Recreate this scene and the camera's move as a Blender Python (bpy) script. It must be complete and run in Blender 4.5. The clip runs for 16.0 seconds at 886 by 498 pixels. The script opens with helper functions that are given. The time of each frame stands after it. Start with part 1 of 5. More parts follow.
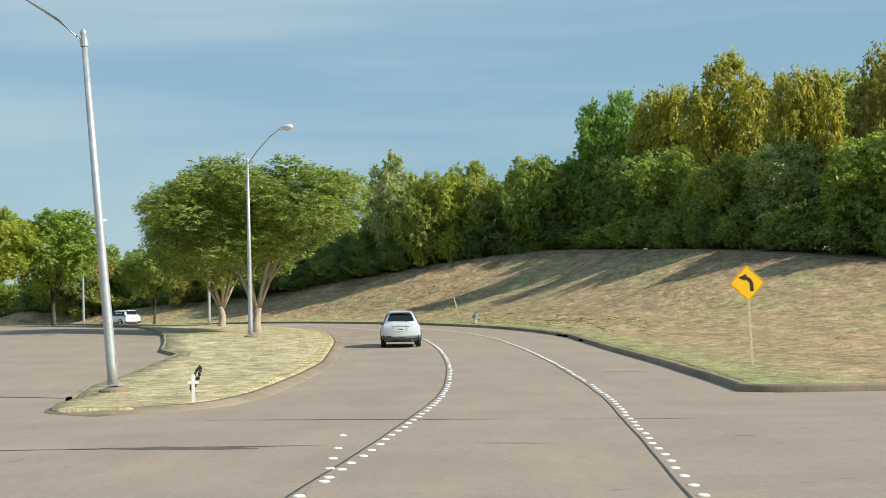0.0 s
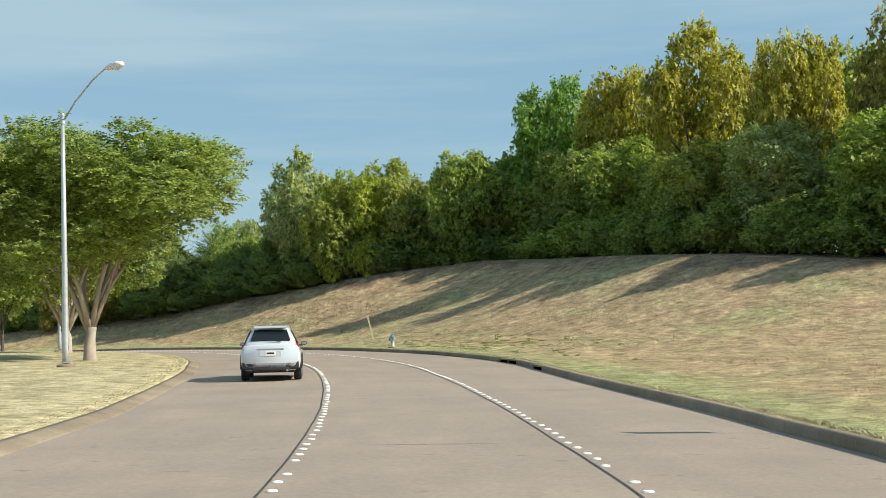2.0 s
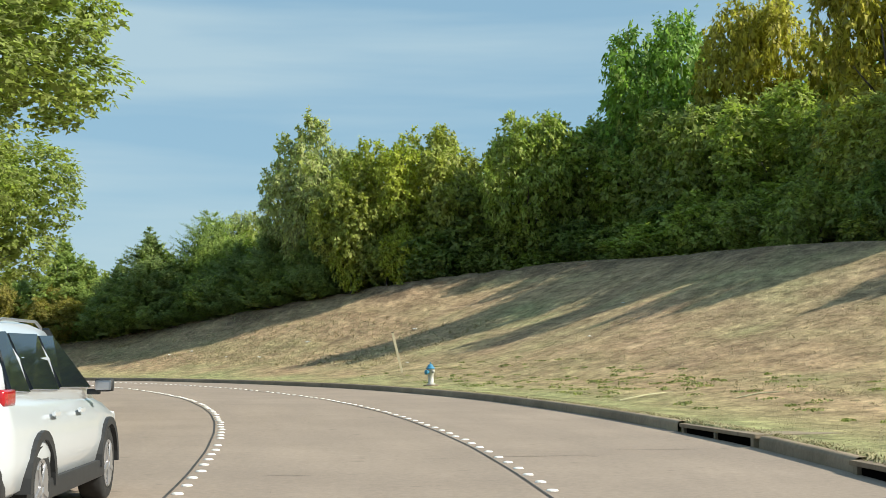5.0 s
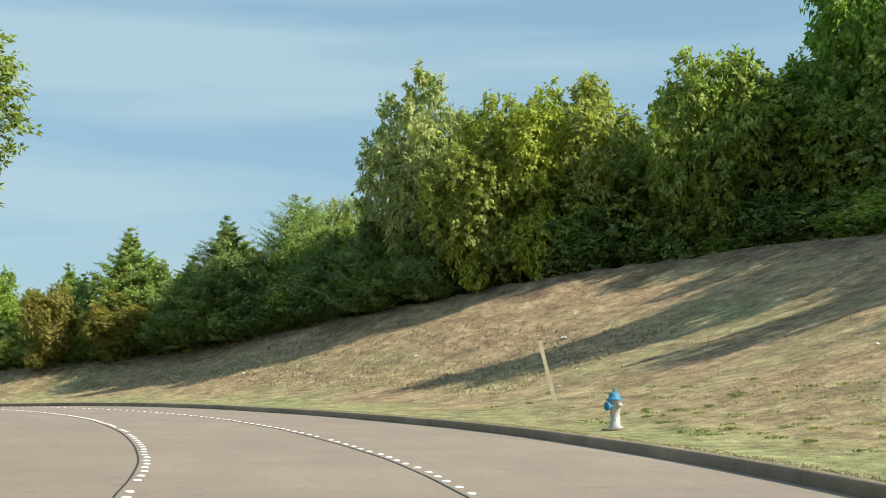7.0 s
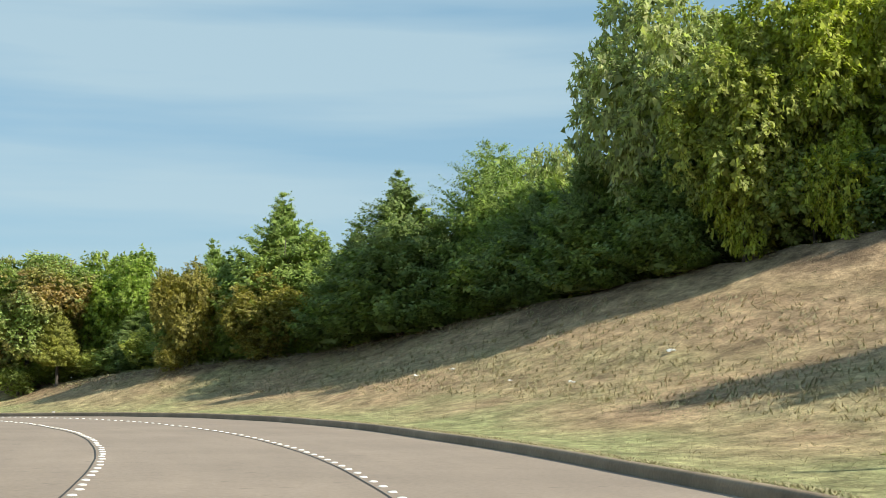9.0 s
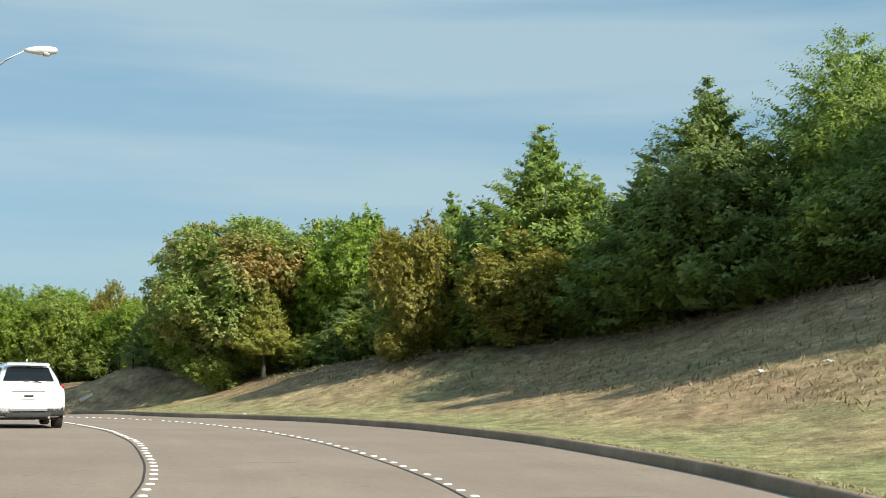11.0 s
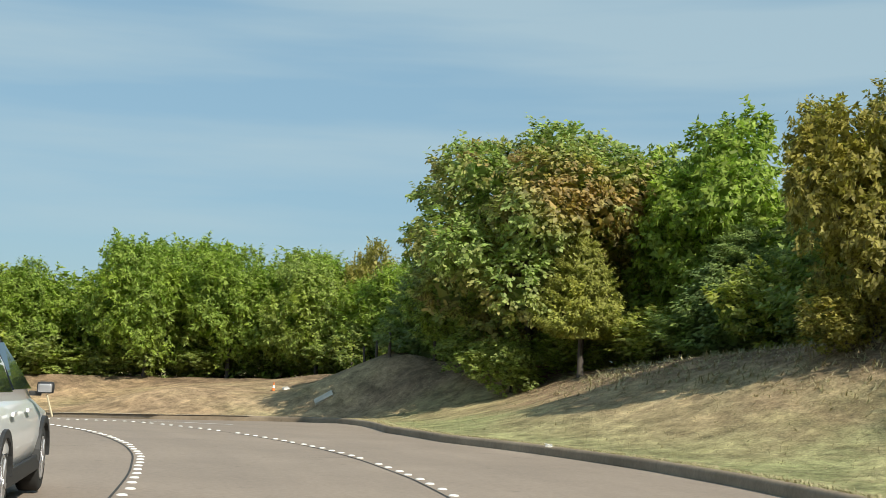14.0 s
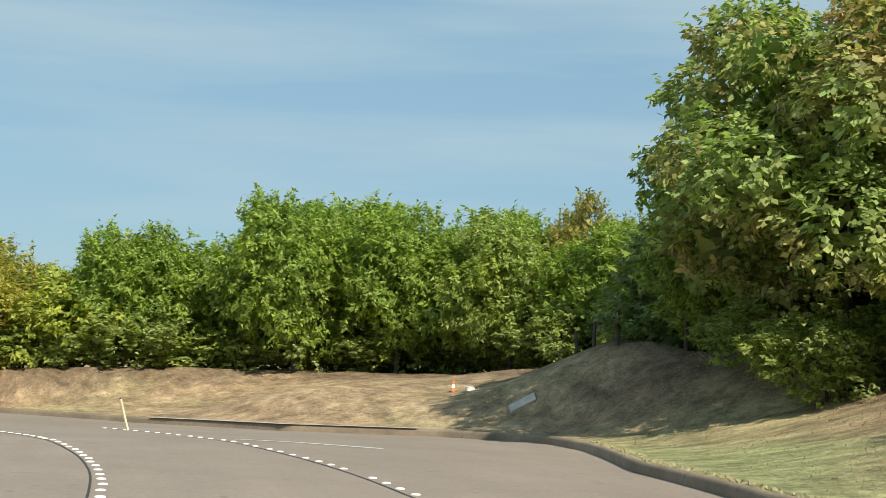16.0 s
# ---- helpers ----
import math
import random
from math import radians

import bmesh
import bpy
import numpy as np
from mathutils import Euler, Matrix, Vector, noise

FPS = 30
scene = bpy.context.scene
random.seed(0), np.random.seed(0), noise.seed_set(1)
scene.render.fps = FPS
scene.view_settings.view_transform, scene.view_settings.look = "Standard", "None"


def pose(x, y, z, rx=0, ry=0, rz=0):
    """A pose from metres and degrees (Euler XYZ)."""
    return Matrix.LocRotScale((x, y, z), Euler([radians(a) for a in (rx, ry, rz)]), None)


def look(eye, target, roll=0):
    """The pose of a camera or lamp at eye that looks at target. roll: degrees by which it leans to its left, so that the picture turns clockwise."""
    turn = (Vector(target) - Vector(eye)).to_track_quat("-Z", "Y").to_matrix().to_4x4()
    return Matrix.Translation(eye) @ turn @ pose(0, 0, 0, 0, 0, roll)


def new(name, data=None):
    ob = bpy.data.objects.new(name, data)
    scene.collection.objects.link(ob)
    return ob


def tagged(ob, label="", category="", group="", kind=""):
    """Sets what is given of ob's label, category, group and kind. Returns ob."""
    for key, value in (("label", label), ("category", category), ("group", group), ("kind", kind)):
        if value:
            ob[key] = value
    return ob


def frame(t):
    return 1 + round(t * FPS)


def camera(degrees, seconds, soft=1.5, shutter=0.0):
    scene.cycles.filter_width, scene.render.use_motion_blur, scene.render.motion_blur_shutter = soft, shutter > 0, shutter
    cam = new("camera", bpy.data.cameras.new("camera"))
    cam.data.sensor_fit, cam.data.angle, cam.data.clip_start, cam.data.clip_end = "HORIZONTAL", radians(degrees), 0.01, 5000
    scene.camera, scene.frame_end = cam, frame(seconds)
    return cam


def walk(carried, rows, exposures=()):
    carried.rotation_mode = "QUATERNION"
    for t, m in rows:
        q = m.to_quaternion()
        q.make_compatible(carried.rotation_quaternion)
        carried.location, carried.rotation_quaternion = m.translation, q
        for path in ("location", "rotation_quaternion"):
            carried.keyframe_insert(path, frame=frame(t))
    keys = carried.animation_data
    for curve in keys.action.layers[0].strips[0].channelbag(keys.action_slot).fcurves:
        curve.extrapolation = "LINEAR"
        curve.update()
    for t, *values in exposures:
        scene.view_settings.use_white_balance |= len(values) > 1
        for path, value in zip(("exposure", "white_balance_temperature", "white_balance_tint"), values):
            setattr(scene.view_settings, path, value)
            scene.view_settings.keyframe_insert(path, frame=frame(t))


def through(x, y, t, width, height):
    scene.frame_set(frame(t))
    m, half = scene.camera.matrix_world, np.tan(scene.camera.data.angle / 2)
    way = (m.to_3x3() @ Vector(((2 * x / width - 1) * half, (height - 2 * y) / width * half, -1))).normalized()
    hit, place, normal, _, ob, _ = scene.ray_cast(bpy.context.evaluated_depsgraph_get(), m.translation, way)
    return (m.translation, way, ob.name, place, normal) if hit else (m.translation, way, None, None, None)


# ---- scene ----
cam = camera(36.73, 16.0, soft=0.8)
PATH = [
    (0.0, pose(0.202, 0.534, 1.497, 0, 0, 0.042) @ pose(0, 0, 0, 92.460, 0, 0) @ pose(0, 0, 0, 0, 0, -1.075)),
    (0.5, pose(0.350, 5.567, 1.346, 0, 0, -1.000) @ pose(0, 0, 0, 92.333, 0, 0) @ pose(0, 0, 0, 0, 0, -1.107)),
    (1.0, pose(0.592, 10.658, 1.212, 0, 0, -1.906) @ pose(0, 0, 0, 93.096, 0, 0) @ pose(0, 0, 0, 0, 0, -1.228)),
    (1.5, pose(0.895, 15.789, 1.101, 0, 0, -2.602) @ pose(0, 0, 0, 93.340, 0, 0) @ pose(0, 0, 0, 0, 0, -1.278)),
    (2.0, pose(1.268, 20.893, 0.997, 0, 0, -3.087) @ pose(0, 0, 0, 93.575, 0, 0) @ pose(0, 0, 0, 0, 0, -1.375)),
    (2.5, pose(1.521, 25.853, 0.936, 0, 0, -3.543) @ pose(0, 0, 0, 93.860, 0, 0) @ pose(0, 0, 0, 0, 0, -1.422)),
    (3.0, pose(1.684, 30.781, 0.893, 0, 0, -3.877) @ pose(0, 0, 0, 93.924, 0, 0) @ pose(0, 0, 0, 0, 0, -1.049)),
    (5.5, pose(1.870, 57.417, 0.958, 0, 0, -0.141) @ pose(0, 0, 0, 95.248, 0, 0) @ pose(0, 0, 0, 0, 0, -0.358)),
    (6.0, pose(1.661, 62.369, 1.021, 0, 0, 1.043) @ pose(0, 0, 0, 95.484, 0, 0) @ pose(0, 0, 0, 0, 0, -0.376)),
    (6.5, pose(1.328, 67.285, 1.086, 0, 0, 2.586) @ pose(0, 0, 0, 95.646, 0, 0) @ pose(0, 0, 0, 0, 0, -0.383)),
    (7.0, pose(0.920, 72.215, 1.158, 0, 0, 4.101) @ pose(0, 0, 0, 95.706, 0, 0) @ pose(0, 0, 0, 0, 0, -0.368)),
    (7.5, pose(0.380, 77.086, 1.227, 0, 0, 5.535) @ pose(0, 0, 0, 95.769, 0, 0) @ pose(0, 0, 0, 0, 0, -0.293)),
    (8.0, pose(-0.384, 81.894, 1.293, 0, 0, 7.354) @ pose(0, 0, 0, 95.756, 0, 0) @ pose(0, 0, 0, 0, 0, -0.155)),
    (8.5, pose(-1.247, 86.748, 1.346, 0, 0, 9.361) @ pose(0, 0, 0, 95.769, 0, 0) @ pose(0, 0, 0, 0, 0, -0.192)),
    (9.0, pose(-2.366, 91.450, 1.382, 0, 0, 12.601) @ pose(0, 0, 0, 95.760, 0, 0) @ pose(0, 0, 0, 0, 0, -0.048)),
    (9.5, pose(-3.715, 95.950, 1.417, 0, 0, 15.719) @ pose(0, 0, 0, 95.681, 0, 0) @ pose(0, 0, 0, 0, 0, 0.063)),
    (12.0, pose(-12.299, 115.484, 1.511, 0, 0, 27.986) @ pose(0, 0, 0, 95.313, 0, 0) @ pose(0, 0, 0, 0, 0, 1.107)),
    (12.5, pose(-14.268, 118.897, 1.522, 0, 0, 30.229) @ pose(0, 0, 0, 95.238, 0, 0) @ pose(0, 0, 0, 0, 0, 1.314)),
    (13.0, pose(-16.486, 122.172, 1.513, 0, 0, 32.355) @ pose(0, 0, 0, 95.149, 0, 0) @ pose(0, 0, 0, 0, 0, 1.485)),
    (13.5, pose(-18.830, 125.566, 1.525, 0, 0, 34.785) @ pose(0, 0, 0, 95.058, 0, 0) @ pose(0, 0, 0, 0, 0, 1.754)),
    (14.0, pose(-21.282, 128.790, 1.530, 0, 0, 36.596) @ pose(0, 0, 0, 94.922, 0, 0) @ pose(0, 0, 0, 0, 0, 1.947)),
    (14.5, pose(-23.647, 131.686, 1.529, 0, 0, 38.406) @ pose(0, 0, 0, 94.849, 0, 0) @ pose(0, 0, 0, 0, 0, 1.985)),
    (15.0, pose(-26.152, 134.510, 1.501, 0, 0, 40.309) @ pose(0, 0, 0, 94.760, 0, 0) @ pose(0, 0, 0, 0, 0, 1.998)),
    (15.5, pose(-28.753, 137.305, 1.465, 0, 0, 42.429) @ pose(0, 0, 0, 94.533, 0, 0) @ pose(0, 0, 0, 0, 0, 2.058)),
    (16.0, pose(-31.441, 140.051, 1.430, 0, 0, 44.824) @ pose(0, 0, 0, 94.330, 0, 0) @ pose(0, 0, 0, 0, 0, 2.114)),
]
walk(cam, PATH, ((0.0, 0.41, 6600, 4), (3.0, 0.52, 6600, 4), (9.5, 0.56, 6600, 4), (12.0, 0.38, 6600, 4), (14.5, 0.36, 6600, 4), (16.0, 0.41, 6600, 4)))

# ---- sky and sun ----
SUN = Vector((0.765, -0.278, 0.581)).normalized()
world = bpy.data.worlds.new("sky")
scene.world = world
world.use_nodes = True
wn, wl = world.node_tree.nodes, world.node_tree.links
wn.clear()
sky = wn.new("ShaderNodeTexSky")
sky.sky_type, sky.sun_disc = "NISHITA", False
sky.sun_elevation = math.asin(SUN.z)
sky.sun_rotation = math.atan2(SUN.x, SUN.y)
sky.air_density, sky.dust_density, sky.ozone_density, sky.altitude = 1.0, 0.8, 1.0, 150
tc = wn.new("ShaderNodeTexCoord")
stretch = wn.new("ShaderNodeMapping")
stretch.inputs["Scale"].default_value = (0.9, 0.9, 9.5)
cloud = wn.new("ShaderNodeTexNoise")
cloud.inputs["Scale"].default_value, cloud.inputs["Detail"].default_value, cloud.inputs["Roughness"].default_value = 1.5, 5, 0.5
ramp = wn.new("ShaderNodeValToRGB")
ramp.color_ramp.elements[0].position, ramp.color_ramp.elements[1].position = 0.45, 0.62
ramp.color_ramp.elements[0].color = (0.0, 0.0, 0.0, 1)
ramp.color_ramp.elements[1].color = (0.6, 0.6, 0.6, 1)
haze = wn.new("ShaderNodeMixRGB")
haze.inputs["Fac"].default_value = 0.74
haze.inputs["Color2"].default_value = (2.45, 4.08, 5.6, 1)
veil = wn.new("ShaderNodeMixRGB")
veil.inputs["Color2"].default_value = (4.3, 5.4, 6.15, 1)
bg = wn.new("ShaderNodeBackground")
bg.inputs["Strength"].default_value = 0.087
wout = wn.new("ShaderNodeOutputWorld")
wl.new(tc.outputs["Generated"], stretch.inputs["Vector"])
wl.new(stretch.outputs["Vector"], cloud.inputs["Vector"])
wl.new(cloud.outputs["Fac"], ramp.inputs["Fac"])
wl.new(ramp.outputs["Color"], veil.inputs["Fac"])
wl.new(sky.outputs["Color"], haze.inputs["Color1"])
wl.new(haze.outputs["Color"], veil.inputs["Color1"])
wl.new(veil.outputs["Color"], bg.inputs["Color"])
wl.new(bg.outputs["Background"], wout.inputs["Surface"])
lamp = bpy.data.lights.new("sun", "SUN")
lamp.energy, lamp.angle, lamp.color = 5.0, radians(0.6), (1.0, 0.925, 0.82)
sun = new("sun", lamp)
sun.matrix_world = look(SUN * 60, (0, 0, 0))


# ---- materials ----
def mixer(nt, kind, a, b, fac=None):
    m = nt.nodes.new("ShaderNodeMixRGB")
    m.blend_type = kind
    for k, v in (("Color1", a), ("Color2", b), ("Fac", fac)):
        if v is None:
            m.inputs[k].default_value = 1.0
        elif isinstance(v, (int, float)):
            m.inputs[k].default_value = v
        elif isinstance(v, tuple):
            m.inputs[k].default_value = (*v, 1)
        else:
            nt.links.new(v, m.inputs[k])
    return m.outputs["Color"]


def grain(nt, scale, detail=4, rough=0.6, vector=None, size=(1, 1, 1), lo=0.35, hi=0.65):
    mp = nt.nodes.new("ShaderNodeMapping")
    mp.inputs["Scale"].default_value = size
    if vector is None:
        co = nt.nodes.new("ShaderNodeTexCoord")
        vector = co.outputs["Object"]
    nt.links.new(vector, mp.inputs["Vector"])
    n = nt.nodes.new("ShaderNodeTexNoise")
    n.inputs["Scale"].default_value, n.inputs["Detail"].default_value, n.inputs["Roughness"].default_value = scale, detail, rough
    nt.links.new(mp.outputs["Vector"], n.inputs["Vector"])
    r = nt.nodes.new("ShaderNodeMapRange")
    r.inputs["From Min"].default_value, r.inputs["From Max"].default_value = lo, hi
    nt.links.new(n.outputs["Fac"], r.inputs["Value"])
    return r.outputs["Result"]


def blank(name):
    m = bpy.data.materials.new(name)
    m.use_nodes = True
    nt = m.node_tree
    return m, nt, nt.nodes["Principled BSDF"]


def bump(nt, bsdf, height, strength, distance=0.02):
    b = nt.nodes.new("ShaderNodeBump")
    b.inputs["Strength"].default_value, b.inputs["Distance"].default_value = strength, distance
    nt.links.new(height, b.inputs["Height"])
    nt.links.new(b.outputs["Normal"], bsdf.inputs["Normal"])


def simple(name, color, rough=0.6, metal=0.0, scale=6.0, amount=0.25, coat=0.0, dirt=None):
    m, nt, b = blank(name)
    dark = tuple(c * (1 - amount) for c in color)
    col = mixer(nt, "MIX", dark, color, grain(nt, scale))
    if dirt:
        col = mixer(nt, "MIX", col, dirt, grain(nt, scale * 4, lo=0.52, hi=0.75))
    nt.links.new(col, b.inputs["Base Color"])
    b.inputs["Roughness"].default_value, b.inputs["Metallic"].default_value = rough, metal
    b.inputs["Coat Weight"].default_value = coat
    return m


def concrete_material(name, light, dark, stain, along=False):
    m, nt, b = blank(name)
    vec, size = None, (1, 1, 1)
    if along:
        uv = nt.nodes.new("ShaderNodeUVMap")
        uv.uv_map = "course"
        vec, size = uv.outputs["UV"], (0.12, 1.0, 1.0)
    big = grain(nt, 0.35, 5, 0.6)
    streak = grain(nt, 1.1, 5, 0.65, vec, size, 0.3, 0.7)
    fine = grain(nt, 14.0, 6, 0.7, lo=0.2, hi=0.8)
    col = mixer(nt, "MIX", dark, light, big)
    col = mixer(nt, "MIX", col, stain, mixer(nt, "MULTIPLY", streak, (0.45, 0.45, 0.45)))
    col = mixer(nt, "OVERLAY", col, fine, 0.22)
    spots = grain(nt, 3.0, 3, 0.5, lo=0.66, hi=0.74)
    col = mixer(nt, "MIX", col, tuple(c * 0.55 for c in dark), mixer(nt, "MULTIPLY", spots, (0.5, 0.5, 0.5)))
    nt.links.new(col, b.inputs["Base Color"])
    b.inputs["Roughness"].default_value = 0.85
    bump(nt, b, fine, 0.35, 0.01)
    return m


def grass_material():
    """Dry roadside grass: tan thatch, green by the kerb, mown streaks that follow the slope."""
    m, nt, b = blank("dry_grass")
    uv = nt.nodes.new("ShaderNodeUVMap")
    uv.uv_map = "course"
    sep = nt.nodes.new("ShaderNodeSeparateXYZ")
    nt.links.new(uv.outputs["UV"], sep.inputs["Vector"])
    band = grain(nt, 1.0, 4, 0.55, uv.outputs["UV"], (0.035, 0.42, 1), 0.38, 0.62)
    streak = grain(nt, 1.0, 5, 0.7, uv.outputs["UV"], (0.8, 0.55, 1), 0.3, 0.7)
    patch = grain(nt, 0.16, 5, 0.65, lo=0.36, hi=0.66)
    tuft = grain(nt, 2.6, 6, 0.75, lo=0.3, hi=0.7)
    clump = grain(nt, 1.0, 6, 0.75, uv.outputs["UV"], (1.9, 2.3, 1), 0.35, 0.65)
    fine = grain(nt, 16.0, 5, 0.8, lo=0.25, hi=0.75)
    tan = mixer(nt, "MIX", (0.345, 0.232, 0.135), (0.455, 0.32, 0.198), streak)
    green = mixer(nt, "MIX", (0.235, 0.243, 0.105), (0.37, 0.362, 0.18), tuft)
    ut = nt.nodes.new("ShaderNodeUVMap")
    ut.uv_map = "under_trees"
    su = nt.nodes.new("ShaderNodeSeparateXYZ")
    nt.links.new(ut.outputs["UV"], su.inputs["Vector"])
    edge = nt.nodes.new("ShaderNodeMapRange")
    edge.inputs["From Min"].default_value, edge.inputs["From Max"].default_value = 3.8, 0.2
    edge.inputs["To Min"].default_value, edge.inputs["To Max"].default_value = 0.0, 0.95
    nt.links.new(su.outputs["Y"], edge.inputs["Value"])
    broad = grain(nt, 0.055, 3, 0.5, lo=0.4, hi=0.62)
    mix1 = mixer(nt, "MULTIPLY", mixer(nt, "ADD", mixer(nt, "MULTIPLY", band, patch), mixer(nt, "MULTIPLY", broad, patch)), (0.5, 0.5, 0.5))
    add = mixer(nt, "ADD", mix1, edge.outputs["Result"])
    col = mixer(nt, "MIX", tan, green, add)
    pale = nt.nodes.new("ShaderNodeMapRange")
    pale.inputs["From Min"].default_value, pale.inputs["From Max"].default_value = -1.0, -2.0
    pale.inputs["To Max"].default_value = 0.7
    nt.links.new(su.outputs["Y"], pale.inputs["Value"])
    col = mixer(nt, "MIX", col, mixer(nt, "MIX", (0.45, 0.37, 0.23), (0.54, 0.44, 0.29), streak), pale.outputs["Result"])
    high = nt.nodes.new("ShaderNodeMapRange")
    high.inputs["From Min"].default_value, high.inputs["From Max"].default_value = 2.0, 5.0
    nt.links.new(su.outputs["Y"], high.inputs["Value"])
    ridge = mixer(nt, "MULTIPLY", grain(nt, 1.0, 4, 0.6, uv.outputs["UV"], (0.3, 0.035, 1), 0.56, 0.66), high.outputs["Result"])
    soil = mixer(nt, "MULTIPLY", ridge, (0.55, 0.55, 0.55))
    col = mixer(nt, "MIX", col, (0.28, 0.195, 0.12), soil)
    # Brown band under the trees: leaf litter, with their shade painted in.
    wob = nt.nodes.new("ShaderNodeMath")
    wob.operation = "MULTIPLY_ADD"
    nt.links.new(grain(nt, 0.35, 4, 0.6), wob.inputs[0])
    wob.inputs[1].default_value = 2.2
    nt.links.new(su.outputs["X"], wob.inputs[2])
    litter_shade = nt.nodes.new("ShaderNodeMapRange")
    litter_shade.inputs["From Min"].default_value, litter_shade.inputs["From Max"].default_value = -1.2, 0.6
    litter_shade.inputs["To Max"].default_value = 0.85
    nt.links.new(wob.outputs["Value"], litter_shade.inputs["Value"])
    col = mixer(nt, "MIX", col, mixer(nt, "MIX", (0.13, 0.09, 0.06), (0.27, 0.185, 0.12), tuft), litter_shade.outputs["Result"])
    blotch = grain(nt, 1.0, 5, 0.7, uv.outputs["UV"], (0.55, 0.9, 1), 0.36, 0.64)
    col = mixer(nt, "OVERLAY", col, blotch, 0.3)
    col = mixer(nt, "OVERLAY", col, clump, 0.42)
    col = mixer(nt, "OVERLAY", col, fine, 0.6)
    nt.links.new(col, b.inputs["Base Color"])
    b.inputs["Roughness"].default_value = 0.95
    b.inputs["Specular IOR Level"].default_value = 0.15
    both = mixer(nt, "ADD", tuft, fine)
    bump(nt, b, mixer(nt, "ADD", both, clump), 0.5, 0.07)
    return m


def leaf_material(name, spread=0.35, through=0.3, turn=(1.14, 1.1, 0.85)):
    """Leaves: the thing's own colour, varied leaf by leaf and in patches through the crown."""
    m, nt, b = blank(name)
    info = nt.nodes.new("ShaderNodeObjectInfo")
    geo = nt.nodes.new("ShaderNodeNewGeometry")
    vary = nt.nodes.new("ShaderNodeMapRange")
    vary.inputs["To Min"].default_value, vary.inputs["To Max"].default_value = 1 - spread, 1 + spread
    nt.links.new(geo.outputs["Random Per Island"], vary.inputs["Value"])
    col = mixer(nt, "MULTIPLY", info.outputs["Color"], vary.outputs["Result"])
    patch = grain(nt, 1.9, 3, 0.5, lo=0.42, hi=0.66)
    warm = mixer(nt, "MULTIPLY", col, turn)
    col = mixer(nt, "MIX", col, warm, patch)
    nt.links.new(col, b.inputs["Base Color"])
    b.inputs["Roughness"].default_value = 0.55
    b.inputs["Specular IOR Level"].default_value = 0.3
    t = nt.nodes.new("ShaderNodeBsdfTranslucent")
    nt.links.new(mixer(nt, "MULTIPLY", col, (1.08, 1.22, 0.7)), t.inputs["Color"])
    mx = nt.nodes.new("ShaderNodeMixShader")
    mx.inputs["Fac"].default_value = through
    nt.links.new(b.outputs["BSDF"], mx.inputs[1])
    nt.links.new(t.outputs["BSDF"], mx.inputs[2])
    nt.links.new(mx.outputs["Shader"], nt.nodes["Material Output"].inputs["Surface"])
    return m


def blade_material():
    m, nt, b = blank("grass_blades")
    geo = nt.nodes.new("ShaderNodeNewGeometry")
    r = nt.nodes.new("ShaderNodeValToRGB")
    e = r.color_ramp.elements
    e[0].color, e[1].color = (0.27, 0.26, 0.12, 1), (0.46, 0.385, 0.23, 1)
    e[0].position, e[1].position = 0.1, 0.75
    nt.links.new(geo.outputs["Random Per Island"], r.inputs["Fac"])
    nt.links.new(r.outputs["Color"], b.inputs["Base Color"])
    b.inputs["Roughness"].default_value = 0.8
    return m


def glass_material(name, tint):
    m, nt, b = blank(name)
    b.inputs["Base Color"].default_value = (*tint, 1)
    b.inputs["Roughness"].default_value = 0.04
    b.inputs["Specular IOR Level"].default_value = 0.3
    return m


M_ROAD = concrete_material("road_concrete", (0.325, 0.255, 0.20), (0.27, 0.212, 0.167), (0.215, 0.17, 0.137), True)
M_KERB = concrete_material("kerb_concrete", (0.34, 0.265, 0.185), (0.20, 0.15, 0.10), (0.11, 0.08, 0.052))
# Sealant of the joints; also colours one painted pole shadow.
M_JOINT_SHADOW = simple("sealant_and_shadow", (0.06, 0.055, 0.05), 0.8, 0, 3.0, 0.5)
M_GRASS = grass_material()
M_BLADE = blade_material()
M_LEAF = leaf_material("broad_leaves", 0.5, 0.5)
M_TURN = leaf_material("turning_leaves", 0.55, 0.5, (1.34, 0.80, 1.0))
M_NEEDLE = leaf_material("cedar_needles", 0.4, 0.4)
M_BARK = simple("grey_bark", (0.27, 0.23, 0.19), 0.9, 0, 9.0, 0.5)
M_BARKD = simple("dark_bark", (0.11, 0.09, 0.075), 0.9, 0, 9.0, 0.5)
M_MARK = simple("ceramic_marker", (0.82, 0.80, 0.76), 0.4, 0, 20.0, 0.12)
M_STEEL = simple("galvanised_steel", (0.52, 0.54, 0.55), 0.45, 0.55, 5.0, 0.2)
M_YELLOW = simple("sign_yellow", (0.95, 0.52, 0.01), 0.4, 0, 4.0, 0.08)
M_BLACK = simple("black_paint", (0.03, 0.018, 0.012), 0.5, 0, 8.0, 0.2)
M_WHITE = simple("white_paint", (0.80, 0.79, 0.76), 0.5, 0, 8.0, 0.12)
M_BLUE = simple("blue_paint", (0.045, 0.24, 0.42), 0.5, 0, 12.0, 0.3)
M_SILVER = simple("silver_paint", (0.55, 0.54, 0.50), 0.45, 0.2, 14.0, 0.3, 0, (0.25, 0.2, 0.16))
M_WOOD = simple("weathered_wood", (0.62, 0.54, 0.37), 0.85, 0, 12.0, 0.25)
# Tar in the cracks; also colours the painted pole shadows.
M_TAR_SHADOW = simple("tar_and_shadow", (0.115, 0.095, 0.08), 0.85, 0, 2.5, 0.45)
